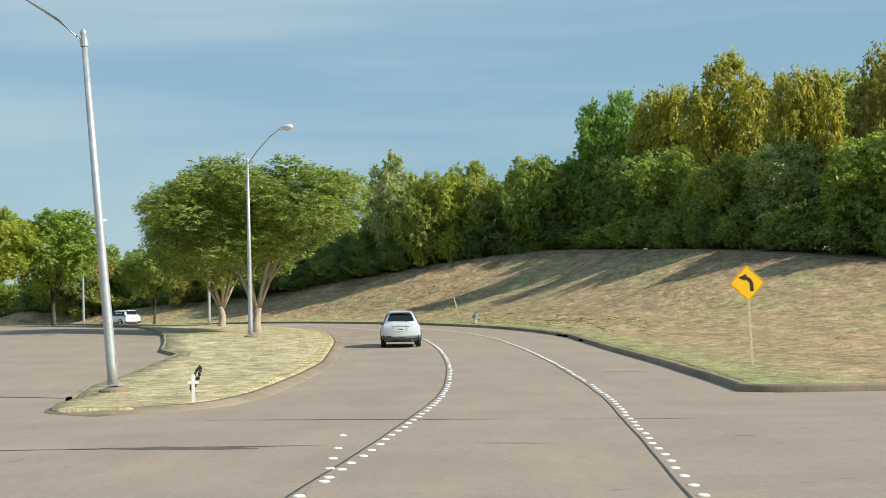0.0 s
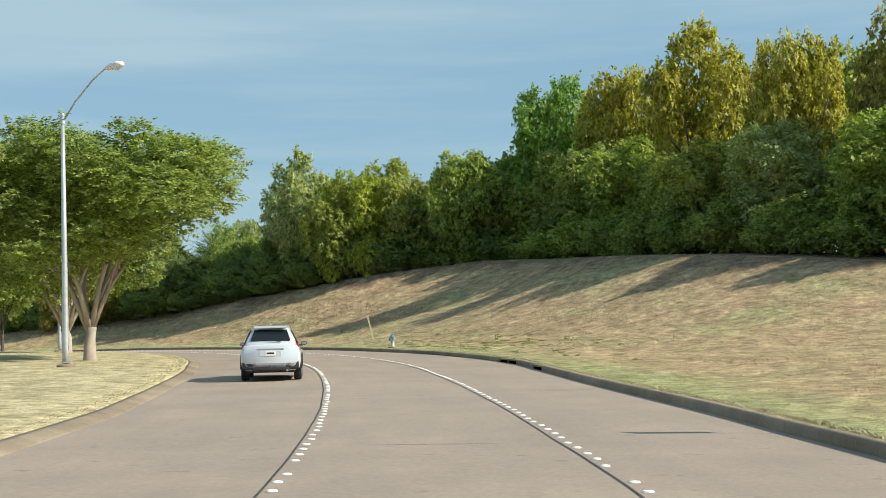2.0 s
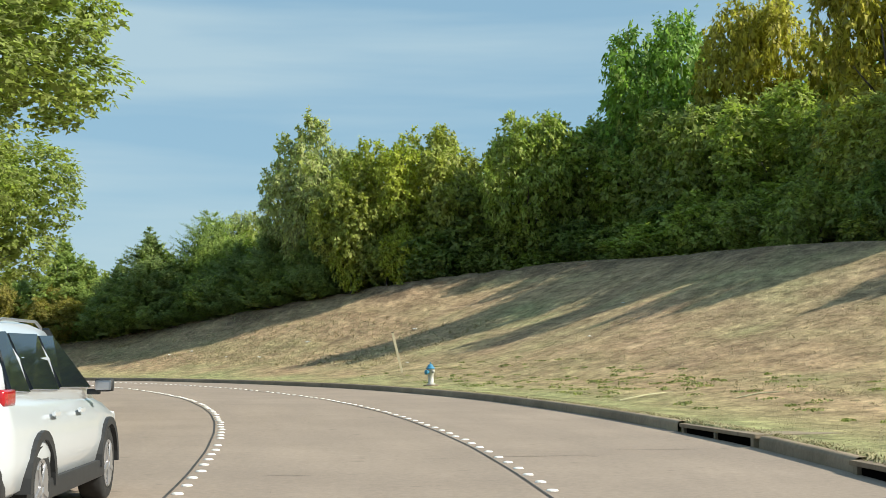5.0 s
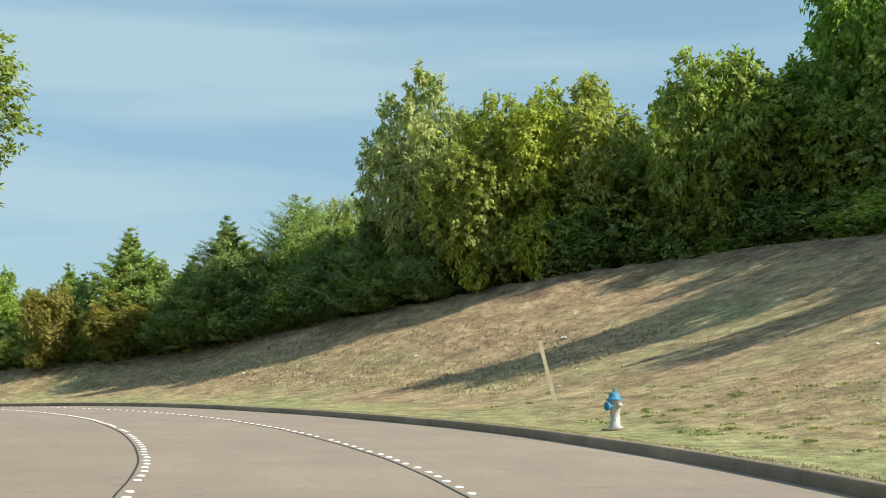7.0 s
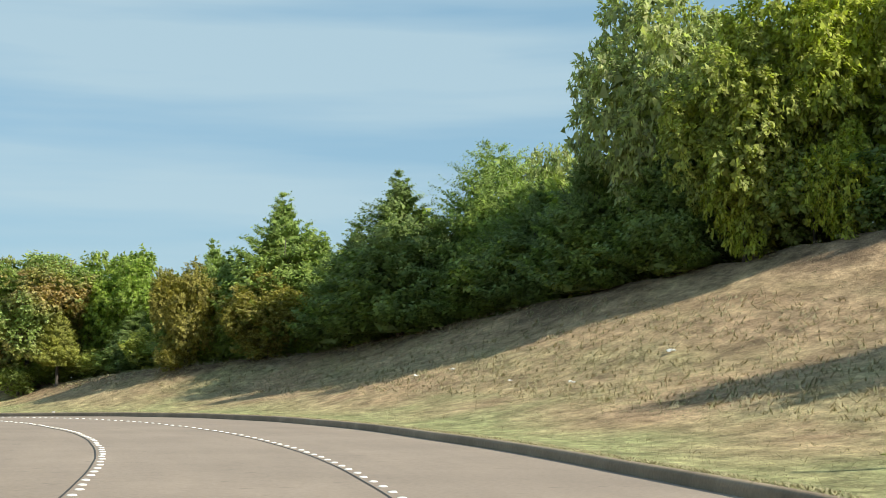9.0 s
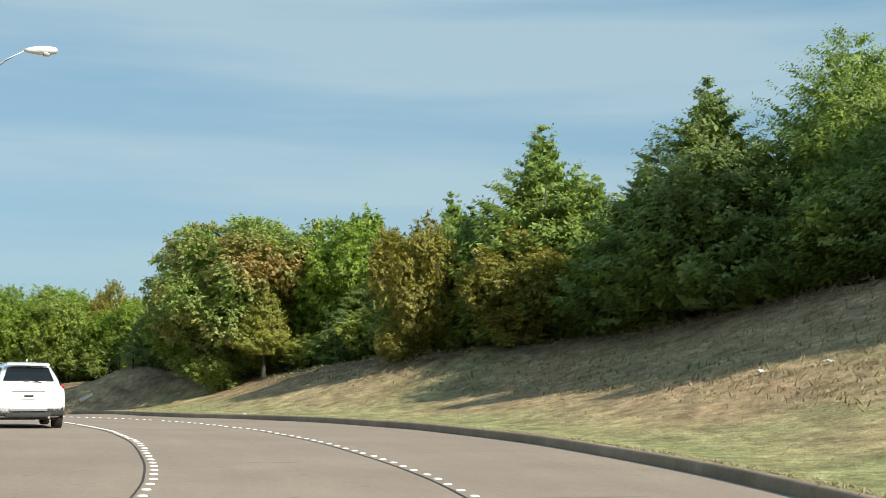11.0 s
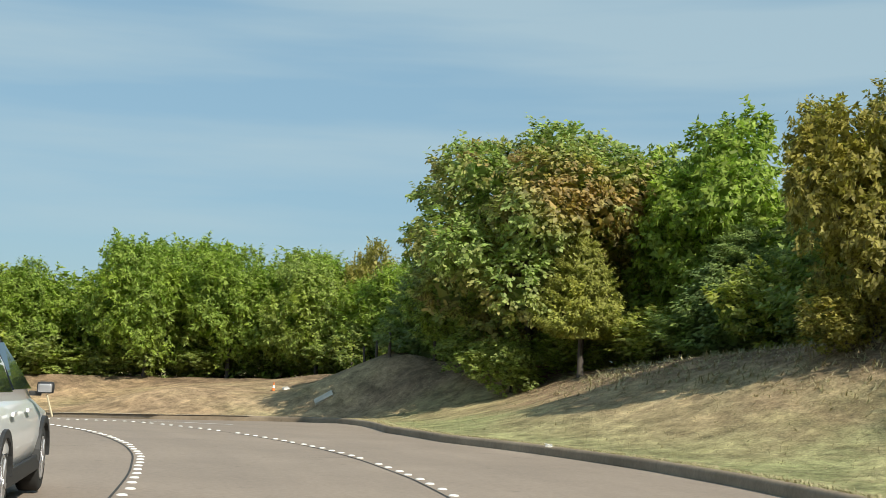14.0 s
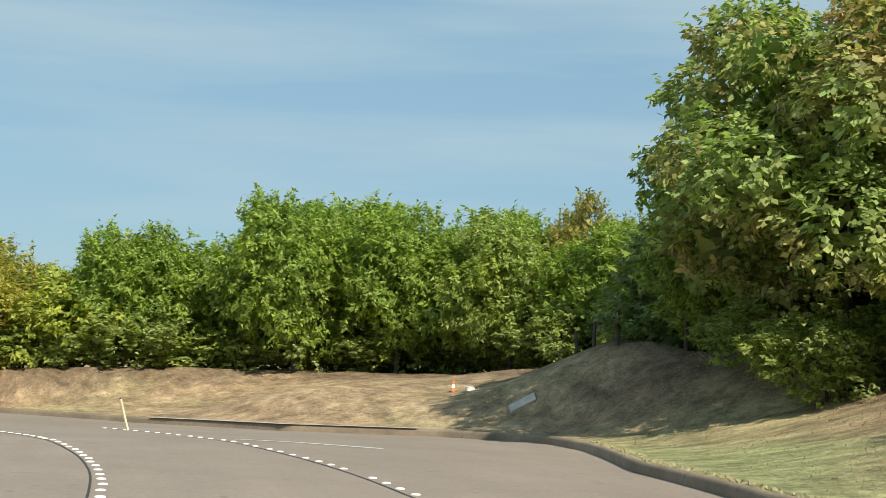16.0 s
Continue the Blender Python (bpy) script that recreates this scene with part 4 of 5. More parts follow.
for x, y, h, r, c, i in ((-17.6, 150.6, 7.8, 3.8, CEDARD, 0), (-20.3, 152.6, 6.0, 2.8, CEDARD, 1), (-25.7, 157.5, 9.1, 4.0, CEDAR, 2), (-23.4, 157.0, 6.6, 2.9, CEDAR, 0), (-31.0, 161.0, 7.4, 3.0, CEDAR, 1),
                         (-29.2, 158.6, 6.4, 2.6, CEDAR, 2), (-8.0, 143.6, 6.4, 2.8, CEDARD, 2), (-10.6, 146.6, 5.6, 2.8, CEDARD, 0), (-36.2, 162.8, 4.2, 2.4, CEDARD, 1), (-33.4, 161.8, 4.6, 2.4, CEDARD, 2),
                         (-51.8, 170.0, 5.4, 2.4, CEDARD, 0), (-21.8, 154.6, 4.6, 2.2, CEDARD, 1), (-15.4, 149.6, 5.0, 2.4, CEDARD, 2), (-32.2, 160.8, 5.0, 2.2, CEDAR, 0), (-4.4, 140.2, 6.2, 2.6, CEDARD, 1)):
    cedar(x, y, h, r, c, i)
cedar(-13.2, 151.0, 8.7, 3.5, CEDAR, 0, "broad round-topped yellow-green cedar on the bank", True)
cedar(-12.0, 148.4, 4.6, 2.8, CEDARD, 1, "low dark green spreading cedar on the bank", True)

rng_s = random.Random(9)
for i in range(72):
    u = i / 71
    s = CR[0, 0] + 12 + (CR[-1, 0] - CR[0, 0] - 14) * u
    lat = float(np.interp(s, CR[:, 0], CR[:, 1])) + (rng_s.uniform(0.6, 1.6) if i % 2 else rng_s.uniform(2.2, 3.4)) + (3.5 if s < 124 else 1.4 if s > 150 else 0.0)
    x, y = place(s, lat)
    shrub(float(x), float(y), rng_s.uniform(2.4, 3.8) * (0.75 if s > 150 else 1.0), rng_s.uniform(1.9, 2.6), rng_s.choice((DARK, DARK, CEDARD, GREEN, OLIVE)), i)
for i in range(46):
    u = i / 45
    s = CR[0, 0] + (CR[-1, 0] - CR[0, 0]) * u
    lat = float(np.interp(s, CR[:, 0], CR[:, 1])) + rng_s.uniform(4.5, 8.5) + (4.0 if s < 124 else 0.0)
    x, y = place(s, lat)
    tree("tree", "dark green tree deep in the wood", float(x), float(y), rng_s.uniform(5.5, 7.5) * (0.72 if s > 172 else 1.0), rng_s.uniform(2.8, 3.8), rng_s.choice((DARK, DARK, GREEN)), LOW[i % 3], TRUNKS[i % 3], 0.02, B)
for x, y, h, r, c, i in ((-60.5, 177.0, 4.6, 2.8, GREEN, 0), (-66.0, 176.8, 5.2, 3.0, BRIGHT, 1), (-70.5, 175.6, 5.6, 3.0, GREEN, 2), (-75.5, 172.6, 5.4, 3.0, BRIGHT, 0), (-80.0, 168.0, 4.6, 3.0, LIME, 1),
                         (-84.5, 162.5, 4.4, 3.0, YELLOW, 2), (-88.0, 156.0, 4.6, 3.0, LIME, 0), (-92.0, 149.0, 5.0, 3.2, GREEN, 1), (-55.5, 174.5, 4.2, 2.4, OLIVE, 2)):
    shrub(x, y, h, r, c, i, "dense green bush at the bend, leafy to the ground", "bushes at the bend")
for i in range(26):
    s = CR[0, 0] + 4 + 104 * i / 25
    x, y = place(s, float(np.interp(s, CR[:, 0], CR[:, 1])) + rng_s.uniform(5.5, 7.5))
    shrub(float(x), float(y), rng_s.uniform(2.8, 3.8), rng_s.uniform(2.4, 3.0), rng_s.choice((DARK, CEDARD, GREEN)), i)
for x, y, h, r, c, i in ((-41.0, 168.0, 3.4, 2.4, DARK, 0), (-38.0, 168.2, 3.4, 2.4, GREEN, 1), (-34.5, 166.5, 3.2, 2.4, DARK, 2), (-45.5, 170.5, 3.6, 2.6, DARK, 0), (-49.5, 170.0, 3.2, 2.4, GREEN, 1)):
    shrub(x, y, h, r, c, i)
for x, y, i in ((-58.5, 178.5, 0), (-63.5, 179.0, 1), (-68.5, 178.0, 2), (-73.5, 175.8, 0), (-78.0, 172.0, 1), (-82.5, 167.0, 2), (-86.5, 161.0, 0), (-90.0, 154.0, 1), (-62.0, 176.0, 2), (-77.0, 169.5, 2), (-72.5, 173.2, 1)):
    shrub(x, y, 2.6, 2.6, DARK, i, "low dark green undergrowth at the bend", "bushes at the bend")
shrub(1.0, 135.3, 3.6, 1.3, LIME, 0, "bright yellow-green young tree at the wood's edge")
shrub(-2.2, 137.3, 4.2, 1.3, LIME, 1, "bright yellow-green young tree at the wood's edge")

for i in range(34):
    s = CR[0, 0] + 2 + 88 * i / 33
    x, y = place(s, float(np.interp(s, CR[:, 0], CR[:, 1])) + rng_s.uniform(3.6, 6.2))
    shrub(float(x), float(y), rng_s.uniform(1.5, 2.3), rng_s.uniform(1.7, 2.3), rng_s.choice((DARK, OLIVE, GREEN)), i)
for x, y, h, r, c, i in ((-58.6, 175.2, 5.0, 2.6, BRIGHT, 0), (-63.0, 175.4, 5.6, 2.8, GREEN, 1), (-68.2, 174.8, 6.2, 3.0, BRIGHT, 0), (-71.6, 172.6, 6.8, 3.2, BRIGHT, 1), (-78.2, 169.6, 5.6, 3.0, BRIGHT, 0), (-82.4, 165.0, 5.2, 3.0, YELLOW, 1), (-86.6, 159.4, 5.0, 3.0, BRIGHT, 0)):
    tree("tree", "feathery bright green bush at the bend with upright shoots", x, y, h, r, c, SHOOTY[i], TRUNKS[i], 0.02, "bushes at the bend")

for i in range(16):
    u = i / 15
    shrub(-57 - 33 * u, 180.5 - 3 * u - 22 * u * u, 1.9, 2.4, (DARK, GREEN)[i % 2], i, "low dark green undergrowth at the bend", "bushes at the bend")
for x, y, h, r, c, i in ((-44.2, 163.4, 1.9, 1.6, DARK, 0), (-46.4, 165.0, 1.9, 1.7, DARK, 1), (-42.6, 164.8, 1.7, 1.5, GREEN, 2), (-39.8, 164.6, 1.8, 1.6, DARK, 0), (-30.8, 155.4, 1.5, 1.2, GOLD, 1), (-25.8, 154.6, 1.6, 1.5, GOLD, 2)):
    shrub(x, y, h, r, c, i)
ME, ELM = "trees in the median", (0.265, 0.315, 0.095)
tree("elm_tree", "spreading green tree with pale forked trunks in the median", -10.9, 79.2, 10.8, 7.4, ELM, FINE[0], FORKED[0], 0.25, ME)
tree("elm_tree", "spreading green tree with a pale trunk in the median", -16.0, 97.5, 10.8, 6.2, ELM, FINE[1], FORKED[1], 0.12, ME)
tree("elm_tree", "small green tree with a slim trunk in the median", -26.0, 121.0, 7.0, 3.2, ELM, CROWNS[1], TRUNKS[0], 0.35, ME)
for x, y, h, r, c, i in ((-34.5, 102, 9.0, 4.0, LIME, 0), (-31.0, 107, 9.5, 4.2, BRIGHT, 1), (-43, 112, 9.5, 4.5, BRIGHT, 2), (-52, 118, 10, 4.5, GREEN, 3), (-40, 98, 9, 4.2, LIME, 4), (-48, 104, 9, 4.5, GREEN, 0)):
    tree("tree", "bright green street tree beyond the far carriageway", x, y, h, r, c, CROWNS[i], TRUNKS[i % 3], 0.25, "trees beyond the far carriageway")


# ---- lane markers: white ceramic buttons beside the joints ----
def marker_mesh():
    bm = lathe([(0.075, -0.01), (0.075, 0.004), (0.062, 0.016), (0.03, 0.021), (0.002, 0.022)], 10)
    me = bpy.data.meshes.new("lane_marker")
    bm.to_mesh(me)
    bm.free()
    me.materials.append(M_MARK)
    return me


def markers():
    me, rng = marker_mesh(), random.Random(2)
    rows = []
    for table in (LANE_L, LANE_R):
        s = 8.0
        while s < 186:
            if rng.random() > 0.03:
                rows.append((s + rng.uniform(-0.05, 0.05), float(key(table, s)) + 0.03 + rng.uniform(-0.02, 0.02)))
            s += 0.8
    rows += [(20.0, -2.6), (17.9, -2.34), (16.5, -2.17), (15.3, -2.0), (14.0, -1.84)]
    rows.sort()
    near, rest = rows[:300], rows[300:]
    for s, l in near:
        ob = new("lane_marker", me)
        x, y = place(s, l)
        ob.matrix_world = pose(float(x), float(y), float(road_z(s) + camber(l)) + 0.001, 0, 0, rng.uniform(0, 360)) @ Matrix.Diagonal((0.84, 0.84, 0.9, 1))
        ob.parent = road
    verts, faces = [], []
    base_v = [v.co.copy() for v in me.vertices]
    base_f = [tuple(p.vertices) for p in me.polygons]
    for s, l in rest:
        x, y = place(s, l)
        o, k = Vector((float(x), float(y), float(road_z(s) + camber(l)) + 0.001)), len(verts)
        verts += [o + Vector((v.x * 0.84, v.y * 0.84, v.z * 0.9)) for v in base_v]
        faces += [tuple(i + k for i in f) for f in base_f]
    tagged(raw("lane_markers", verts, faces, M_MARK, road), kind="stuff")


def white_line(a, b, width, label, material=M_MARK):
    """A painted line on the paving between two points of the plan."""
    verts, faces, n = [], [], 10
    A, C = Vector((*a, 0)), Vector((*b, 0))
    side = (C - A).normalized().cross(Vector((0, 0, 1))) * width / 2
    for i in range(n + 1):
        p = A.lerp(C, i / n)
        for k in (-1, 1):
            q = p + side * k
            s, l = along(q.x, q.y)
            verts.append((q.x, q.y, float(road_z(s) + camber(l)) + 0.007))
    for i in range(n):
        faces.append((2 * i, 2 * i + 1, 2 * i + 3, 2 * i + 2))
    raw("painted_line", verts, faces, material, road, label)


# ---- street furniture ----
def lamp_pole(x, y, height, lean, arm_way, label, arm=2.4, rise=1.5):
    z = at_ground(x, y)
    top = empty("street_lamp", pose(x, y, z, 0, lean, 0), label, "street lamp", "street lamps in the median")
    part("footing", join(lathe([(0.34, -0.3), (0.34, 0.06), (0.31, 0.09), (0.02, 0.14)], 16)), M_KERB, top, "pale concrete footing")
    part("base_plate", box((0.36, 0.36, 0.04), (0, 0, 0.16), 0.01), M_STEEL, top)
    part("pole", tube([(0, 0, 0.15), (0, 0, 0.6), (0, 0, height * 0.5), (0, 0, height)], [0.13, 0.125, 0.10, 0.07], 12), M_STEEL, top, smooth=True)
    part("hand_hole_cover", box((0.02, 0.12, 0.22), (0.122, 0, 0.7), 0.005), M_STEEL, top)
    part("pole_cap", lathe([(0.075, height), (0.08, height + 0.05), (0.05, height + 0.12), (0.004, height + 0.15)], 12), M_STEEL, top)
    part("clamp", lathe([(0.1, height - 0.28), (0.1, height - 0.1)], 12), M_STEEL, top)
    a = Vector((math.cos(radians(arm_way)), math.sin(radians(arm_way)), 0))
    p0, p3 = Vector((0, 0, height - 0.2)), Vector((0, 0, height + rise)) + a * arm
    part("arm", tube([p0, p0.lerp(p3, 0.3) + Vector((0, 0, 0.16)), p0.lerp(p3, 0.7) + Vector((0, 0, 0.16)), p3], [0.04, 0.034, 0.03, 0.028], 8), M_STEEL, top, smooth=True)
    head = bmesh.new()
    rows = []
    for t, w, hgt in ((0, 0.05, 0.05), (0.15, 0.1, 0.09), (0.4, 0.17, 0.13), (0.75, 0.19, 0.13), (0.95, 0.13, 0.09), (1.0, 0.03, 0.04)):
        side = Vector((-a.y, a.x, 0))
        c = p3 + a * (t * 0.95) + Vector((0, 0, 0.05 * t))
        rows.append([head.verts.new(c + side * (w * math.cos(q)) + Vector((0, 0, hgt * math.sin(q)))) for q in (2 * math.pi * k / 10 for k in range(10))])
    for r0, r1 in zip(rows, rows[1:]):
        for k in range(10):
            head.faces.new((r0[k], r0[(k + 1) % 10], r1[(k + 1) % 10], r1[k]))
    head.faces.new(rows[0][::-1])
    head.faces.new(rows[-1])
    lum = part("lamp_head", head, M_WHITE, top, "pale cobra-head lamp housing", True)
    c = p3 + a * 0.62 + Vector((0, 0, -0.06))
    bowl = lathe([(0.002, -0.10), (0.09, -0.08), (0.14, -0.02), (0.15, 0.02)], 14)
    bmesh.ops.translate(bowl, vec=c, verts=bowl.verts)
    part("lens", bowl, M_LENS, lum, "clear lamp bowl", True)
    return top


def warning_sign(x, y):
    z = at_ground(x, y) - 0.22
    top = empty("warning_sign", pose(x, y, z, 0, -2.2, 4), "yellow diamond road sign with black bent arrow on slim post", "road sign")
    part("post", box((0.065, 0.035, 3.2), (0, 0.03, 1.45), 0.004), M_WOOD, top, "slim tan steel post")
    c, half = 2.62, 0.545
    panel = bmesh.new()
    ring = []
    for k in range(4):
        for off in (-9, -3, 3, 9):
            a = radians(90 * k + off)
            r = half * 0.985 / (abs(math.cos(a)) + abs(math.sin(a)))
            ring.append((r * math.cos(a), r * math.sin(a)))
    lo = [panel.verts.new((p[0], 0.006, c + p[1])) for p in ring]
    hi = [panel.verts.new((p[0], 0.0, c + p[1])) for p in ring]
    panel.faces.new(lo)
    panel.faces.new(hi[::-1])
    for i in range(len(ring)):
        j = (i + 1) % len(ring)
        panel.faces.new((lo[i], hi[i], hi[j], lo[j]))
    part("panel", panel, M_YELLOW, top)

    def flat(name, pts, y0, mat, lab=""):
        b = bmesh.new()
        f = b.faces.new([b.verts.new((p[0], y0, c + p[1])) for p in pts])
        ext = bmesh.ops.extrude_face_region(b, geom=[f])
        bmesh.ops.translate(b, vec=(0, 0.002, 0), verts=[v for v in ext["geom"] if isinstance(v, bmesh.types.BMVert)])
        bmesh.ops.recalc_face_normals(b, faces=b.faces[:])
        part(name, b, mat, top, lab)
    out, inn = [], []
    for k in range(9):
        a = radians(0 + 68 * k / 8)
        out.append((-0.16 + 0.335 * math.cos(a), -0.06 + 0.29 * math.sin(a)))
        inn.append((-0.16 + 0.225 * math.cos(a), -0.06 + 0.19 * math.sin(a)))
    flat("arrow_shaft", [(0.175, -0.24)] + out + inn[::-1] + [(0.065, -0.24)], -0.004, M_BLACK, "black bent arrow shaft")
    flat("arrow_head", [(-0.27, 0.17), (-0.01, 0.275), (-0.06, 0.07)], -0.0045, M_BLACK, "black arrow head")
    border = []
    for k, r in ((0, half * 0.93), (1, half * 0.90)):
        border.append([(r, 0), (0, r), (-r, 0), (0, -r)])
    b = bmesh.new()
    o, i = [[b.verts.new((p[0], -0.003, c + p[1])) for p in q] for q in border]
    for k in range(4):
        b.faces.new((o[k], o[(k + 1) % 4], i[(k + 1) % 4], i[k]))
    part("border", b, M_BLACK, top, "thin black edge line")
    for dz in (-0.3, 0.3):
        bolt = lathe([(0.012, 0), (0.012, 0.006)], 8)
        bmesh.ops.transform(bolt, matrix=pose(0, -0.001, c + dz, 90, 0, 0), verts=bolt.verts)
        part("bolt", bolt, M_STEEL, top)
    return top


def hydrant(x, y):
    top = empty("fire_hydrant", pose(x, y, at_ground(x, y), 0, -2, 12), "silver fire hydrant with a blue bonnet on a small concrete pad", "fire hydrant")
    part("pad", lathe([(0.28, -0.1), (0.28, 0.035), (0.26, 0.045), (0.01, 0.045)], 18), M_KERB, top, "pale concrete pad")
    part("barrel", lathe([(0.15, 0.04), (0.15, 0.075), (0.10, 0.085), (0.098, 0.40), (0.115, 0.43), (0.12, 0.56), (0.145, 0.57), (0.145, 0.60), (0.05, 0.605)], 20), M_SILVER, top, smooth=True)
    part("bonnet", lathe([(0.162, 0.598), (0.166, 0.612), (0.155, 0.63), (0.118, 0.65), (0.105, 0.70), (0.07, 0.75), (0.03, 0.765)], 20), M_BLUE, top, "blue domed bonnet", True)
    part("operating_nut", lathe([(0.028, 0.765), (0.022, 0.83), (0.002, 0.832)], 5), M_BLUE, top)

    def nozzle(way, r, length, z, name, mat=M_SILVER):
        b = lathe([(r * 0.8, 0.06), (r * 0.8, length - 0.06), (r, length - 0.055), (r, length), (r * 0.6, length + 0.005), (r * 0.3, length + 0.03)], 14)
        bmesh.ops.transform(b, matrix=pose(0, 0, z, 0, 90, way), verts=b.verts)
        part(name, b, mat, top, smooth=True)
    nozzle(202, 0.085, 0.21, 0.49, "steamer_nozzle", M_BLUE)
    nozzle(112, 0.055, 0.19, 0.5, "hose_nozzle")
    nozzle(292, 0.055, 0.19, 0.5, "hose_nozzle")
    for k in range(8):
        a = radians(45 * k + 10)
        b = lathe([(0.012, 0.075), (0.012, 0.09)], 6)
        bmesh.ops.translate(b, vec=(0.13 * math.cos(a), 0.13 * math.sin(a), 0), verts=b.verts)
        part("flange_bolt", b, M_STEEL, top)
    return top


def leaning_post(x, y, h, lean, fore, label, w=0.1):
    top = empty("marker_post", pose(x, y, at_ground(x, y) - 0.05, fore, lean, 0), label, "post")
    part("shaft", box((w, w, h), (0, 0, h / 2), w * 0.07), M_WOOD, top)
    part("cap", box((w + 0.005, w + 0.005, 0.03), (0, 0, h + 0.012), 0.006), M_BARKD, top, "dark end grain")
    return top


def drain_inlet(s, length, label, twin=True):
    """A kerb inlet: concrete lid over a black block for the throat's shade, with a centre support and a broad apron
    slab.
    """
    l = float(key(KERB_R, s))
    x, y = place(s, l)
    top = empty("drain_inlet", pose(float(x), float(y), float(road_z(s) + camber(l)), 0, 0, heading(s)), label, "storm drain")
    part("lid", box((1.7, length + 0.5, 0.06), (0.84, 0, 0.135), 0.012), M_KERB, top, "pale concrete lid slab")
    # Solid block, not a hollow; its black stands for the shade inside.
    part("throat", box((0.5, length, 0.32), (0.29, 0, -0.06), 0.0), M_THROAT_SHADE, top, "black block painted as the shade inside the throat")
    for o in (-length / 2 - 0.09, length / 2 + 0.09) + ((0.0,) if twin else ()):
        part("support", box((0.2, 0.12 if o else 0.08, 0.24), (0.095, o, -0.01), 0.01), M_KERB, top)
    lidring = lathe([(0.3, 0.163), (0.3, 0.172), (0.28, 0.174), (0.01, 0.172)], 20)
    bmesh.ops.translate(lidring, vec=(0.85, 0, 0), verts=lidring.verts)
    part("manhole_cover", lidring, M_IRON, top, "round iron cover")
    return top


def memorial_cross(x, y):
    top = empty("memorial_cross", pose(x, y, at_ground(x, y), 0, 0, 8), "white wooden roadside cross with a dark wreath and ribbon", "cross")
    part("upright", box((0.07, 0.04, 0.56), (0, 0, 0.26), 0.006), M_WHITE, top)
    part("crossbar", box((0.22, 0.036, 0.065), (0, -0.003, 0.38), 0.006), M_WHITE, top)
    b = bmesh.new()
    for k in range(16):
        a, t = 2 * math.pi * k / 16, 0.5
        c = Vector((0.05 + 0.045 * math.cos(a) + 0.08 * math.sin(a), 0.04, 0.46 + 0.22 * math.sin(a)))
        m = Matrix.Translation(c) @ Euler((k, k * 2, k * 3)).to_matrix().to_4x4() @ Matrix.Diagonal((0.055, 0.03, 0.05, 1))
        bmesh.ops.create_icosphere(b, subdivisions=1, radius=1.0, matrix=m)
    part("wreath", b, M_CLAD, top, "dark weathered wreath")
    return top


def cone(x, y):
    top = empty("traffic_cone", pose(x, y, at_ground(x, y), 0, 3, 20) @ Matrix.Scale(0.42, 4), "small orange and white traffic cone standing in the dry grass", "traffic cone")
    part("base", box((0.4, 0.4, 0.04), (0, 0, 0.02), 0.01), M_CLAD, top)
    part("lower_band", lathe([(0.17, 0.04), (0.13, 0.28)], 16), M_ORANGE, top, "orange band")
    part("white_band", lathe([(0.13, 0.28), (0.085, 0.55)], 16), M_WHITE, top, "white reflective band")
    part("tip", lathe([(0.085, 0.55), (0.04, 0.82), (0.01, 0.83)], 16), M_ORANGE, top, "orange tip")
    return top


def slab(x, y, size, turn, lift, label, mat=None):
    bm = box(size, (0, 0, 0), 0.02)
    rng = random.Random(int(x * 10))
    for v in bm.verts:
        v.co += Vector((rng.uniform(-1, 1), rng.uniform(-1, 1), rng.uniform(-0.3, 0.3))) * 0.03
    ob = part("concrete_slab", bm, mat or M_KERB)
    gx, gy = at_ground(x + 0.4, y) - at_ground(x - 0.4, y), at_ground(x, y + 0.4) - at_ground(x, y - 0.4)
    up = Vector((-gx / 0.8, -gy / 0.8, 1)).normalized()
    tilt = Vector((0, 0, 1)).rotation_difference(up).to_matrix().to_4x4()
    ob.matrix_world = Matrix.Translation((x, y, at_ground(x, y) + lift)) @ tilt @ pose(0, 0, 0, *turn)
    return tagged(ob, label, "slab")


def litter(x, y, size, k):
    """A crumpled scrap of paper or plastic."""
    rng = random.Random(k)
    bm = bmesh.new()
    bmesh.ops.create_grid(bm, x_segments=4, y_segments=4, size=size / 2)
    for v in bm.verts:
        v.co += Vector((rng.uniform(-1, 1) * 0.2, rng.uniform(-1, 1) * 0.2, rng.uniform(0.1, 0.9))) * size * 0.6
    ext = bmesh.ops.extrude_face_region(bm, geom=bm.faces[:])
    bmesh.ops.translate(bm, vec=(0, 0, 0.006), verts=[v for v in ext["geom"] if isinstance(v, bmesh.types.BMVert)])
    ob = part("paper_scrap", bm, M_WHITE)
    ob.matrix_world = pose(x, y, at_ground(x, y) + 0.03, 0, 0, k * 50)
    return tagged(ob, "crumpled white scrap of litter on the dry grass", "litter", "litter on the bank")


def stick(x0, y0, x1, y1):
    """A dry fallen reed, slightly bent."""
    a, c = Vector((x0, y0, at_ground(x0, y0) + 0.02)), Vector((x1, y1, at_ground(x1, y1) + 0.05))
    m = a.lerp(c, 0.5) + Vector((0.03, 0.03, 0.03))
    ob = part("dry_reed", tube([a, a.lerp(m, 0.5), m, m.lerp(c, 0.5), c], [0.016, 0.02, 0.02, 0.017, 0.008], 6), M_STRAW)
    return tagged(ob, "pale dry reed stalk lying in the grass", "stalk", "dry stalks on the verge")


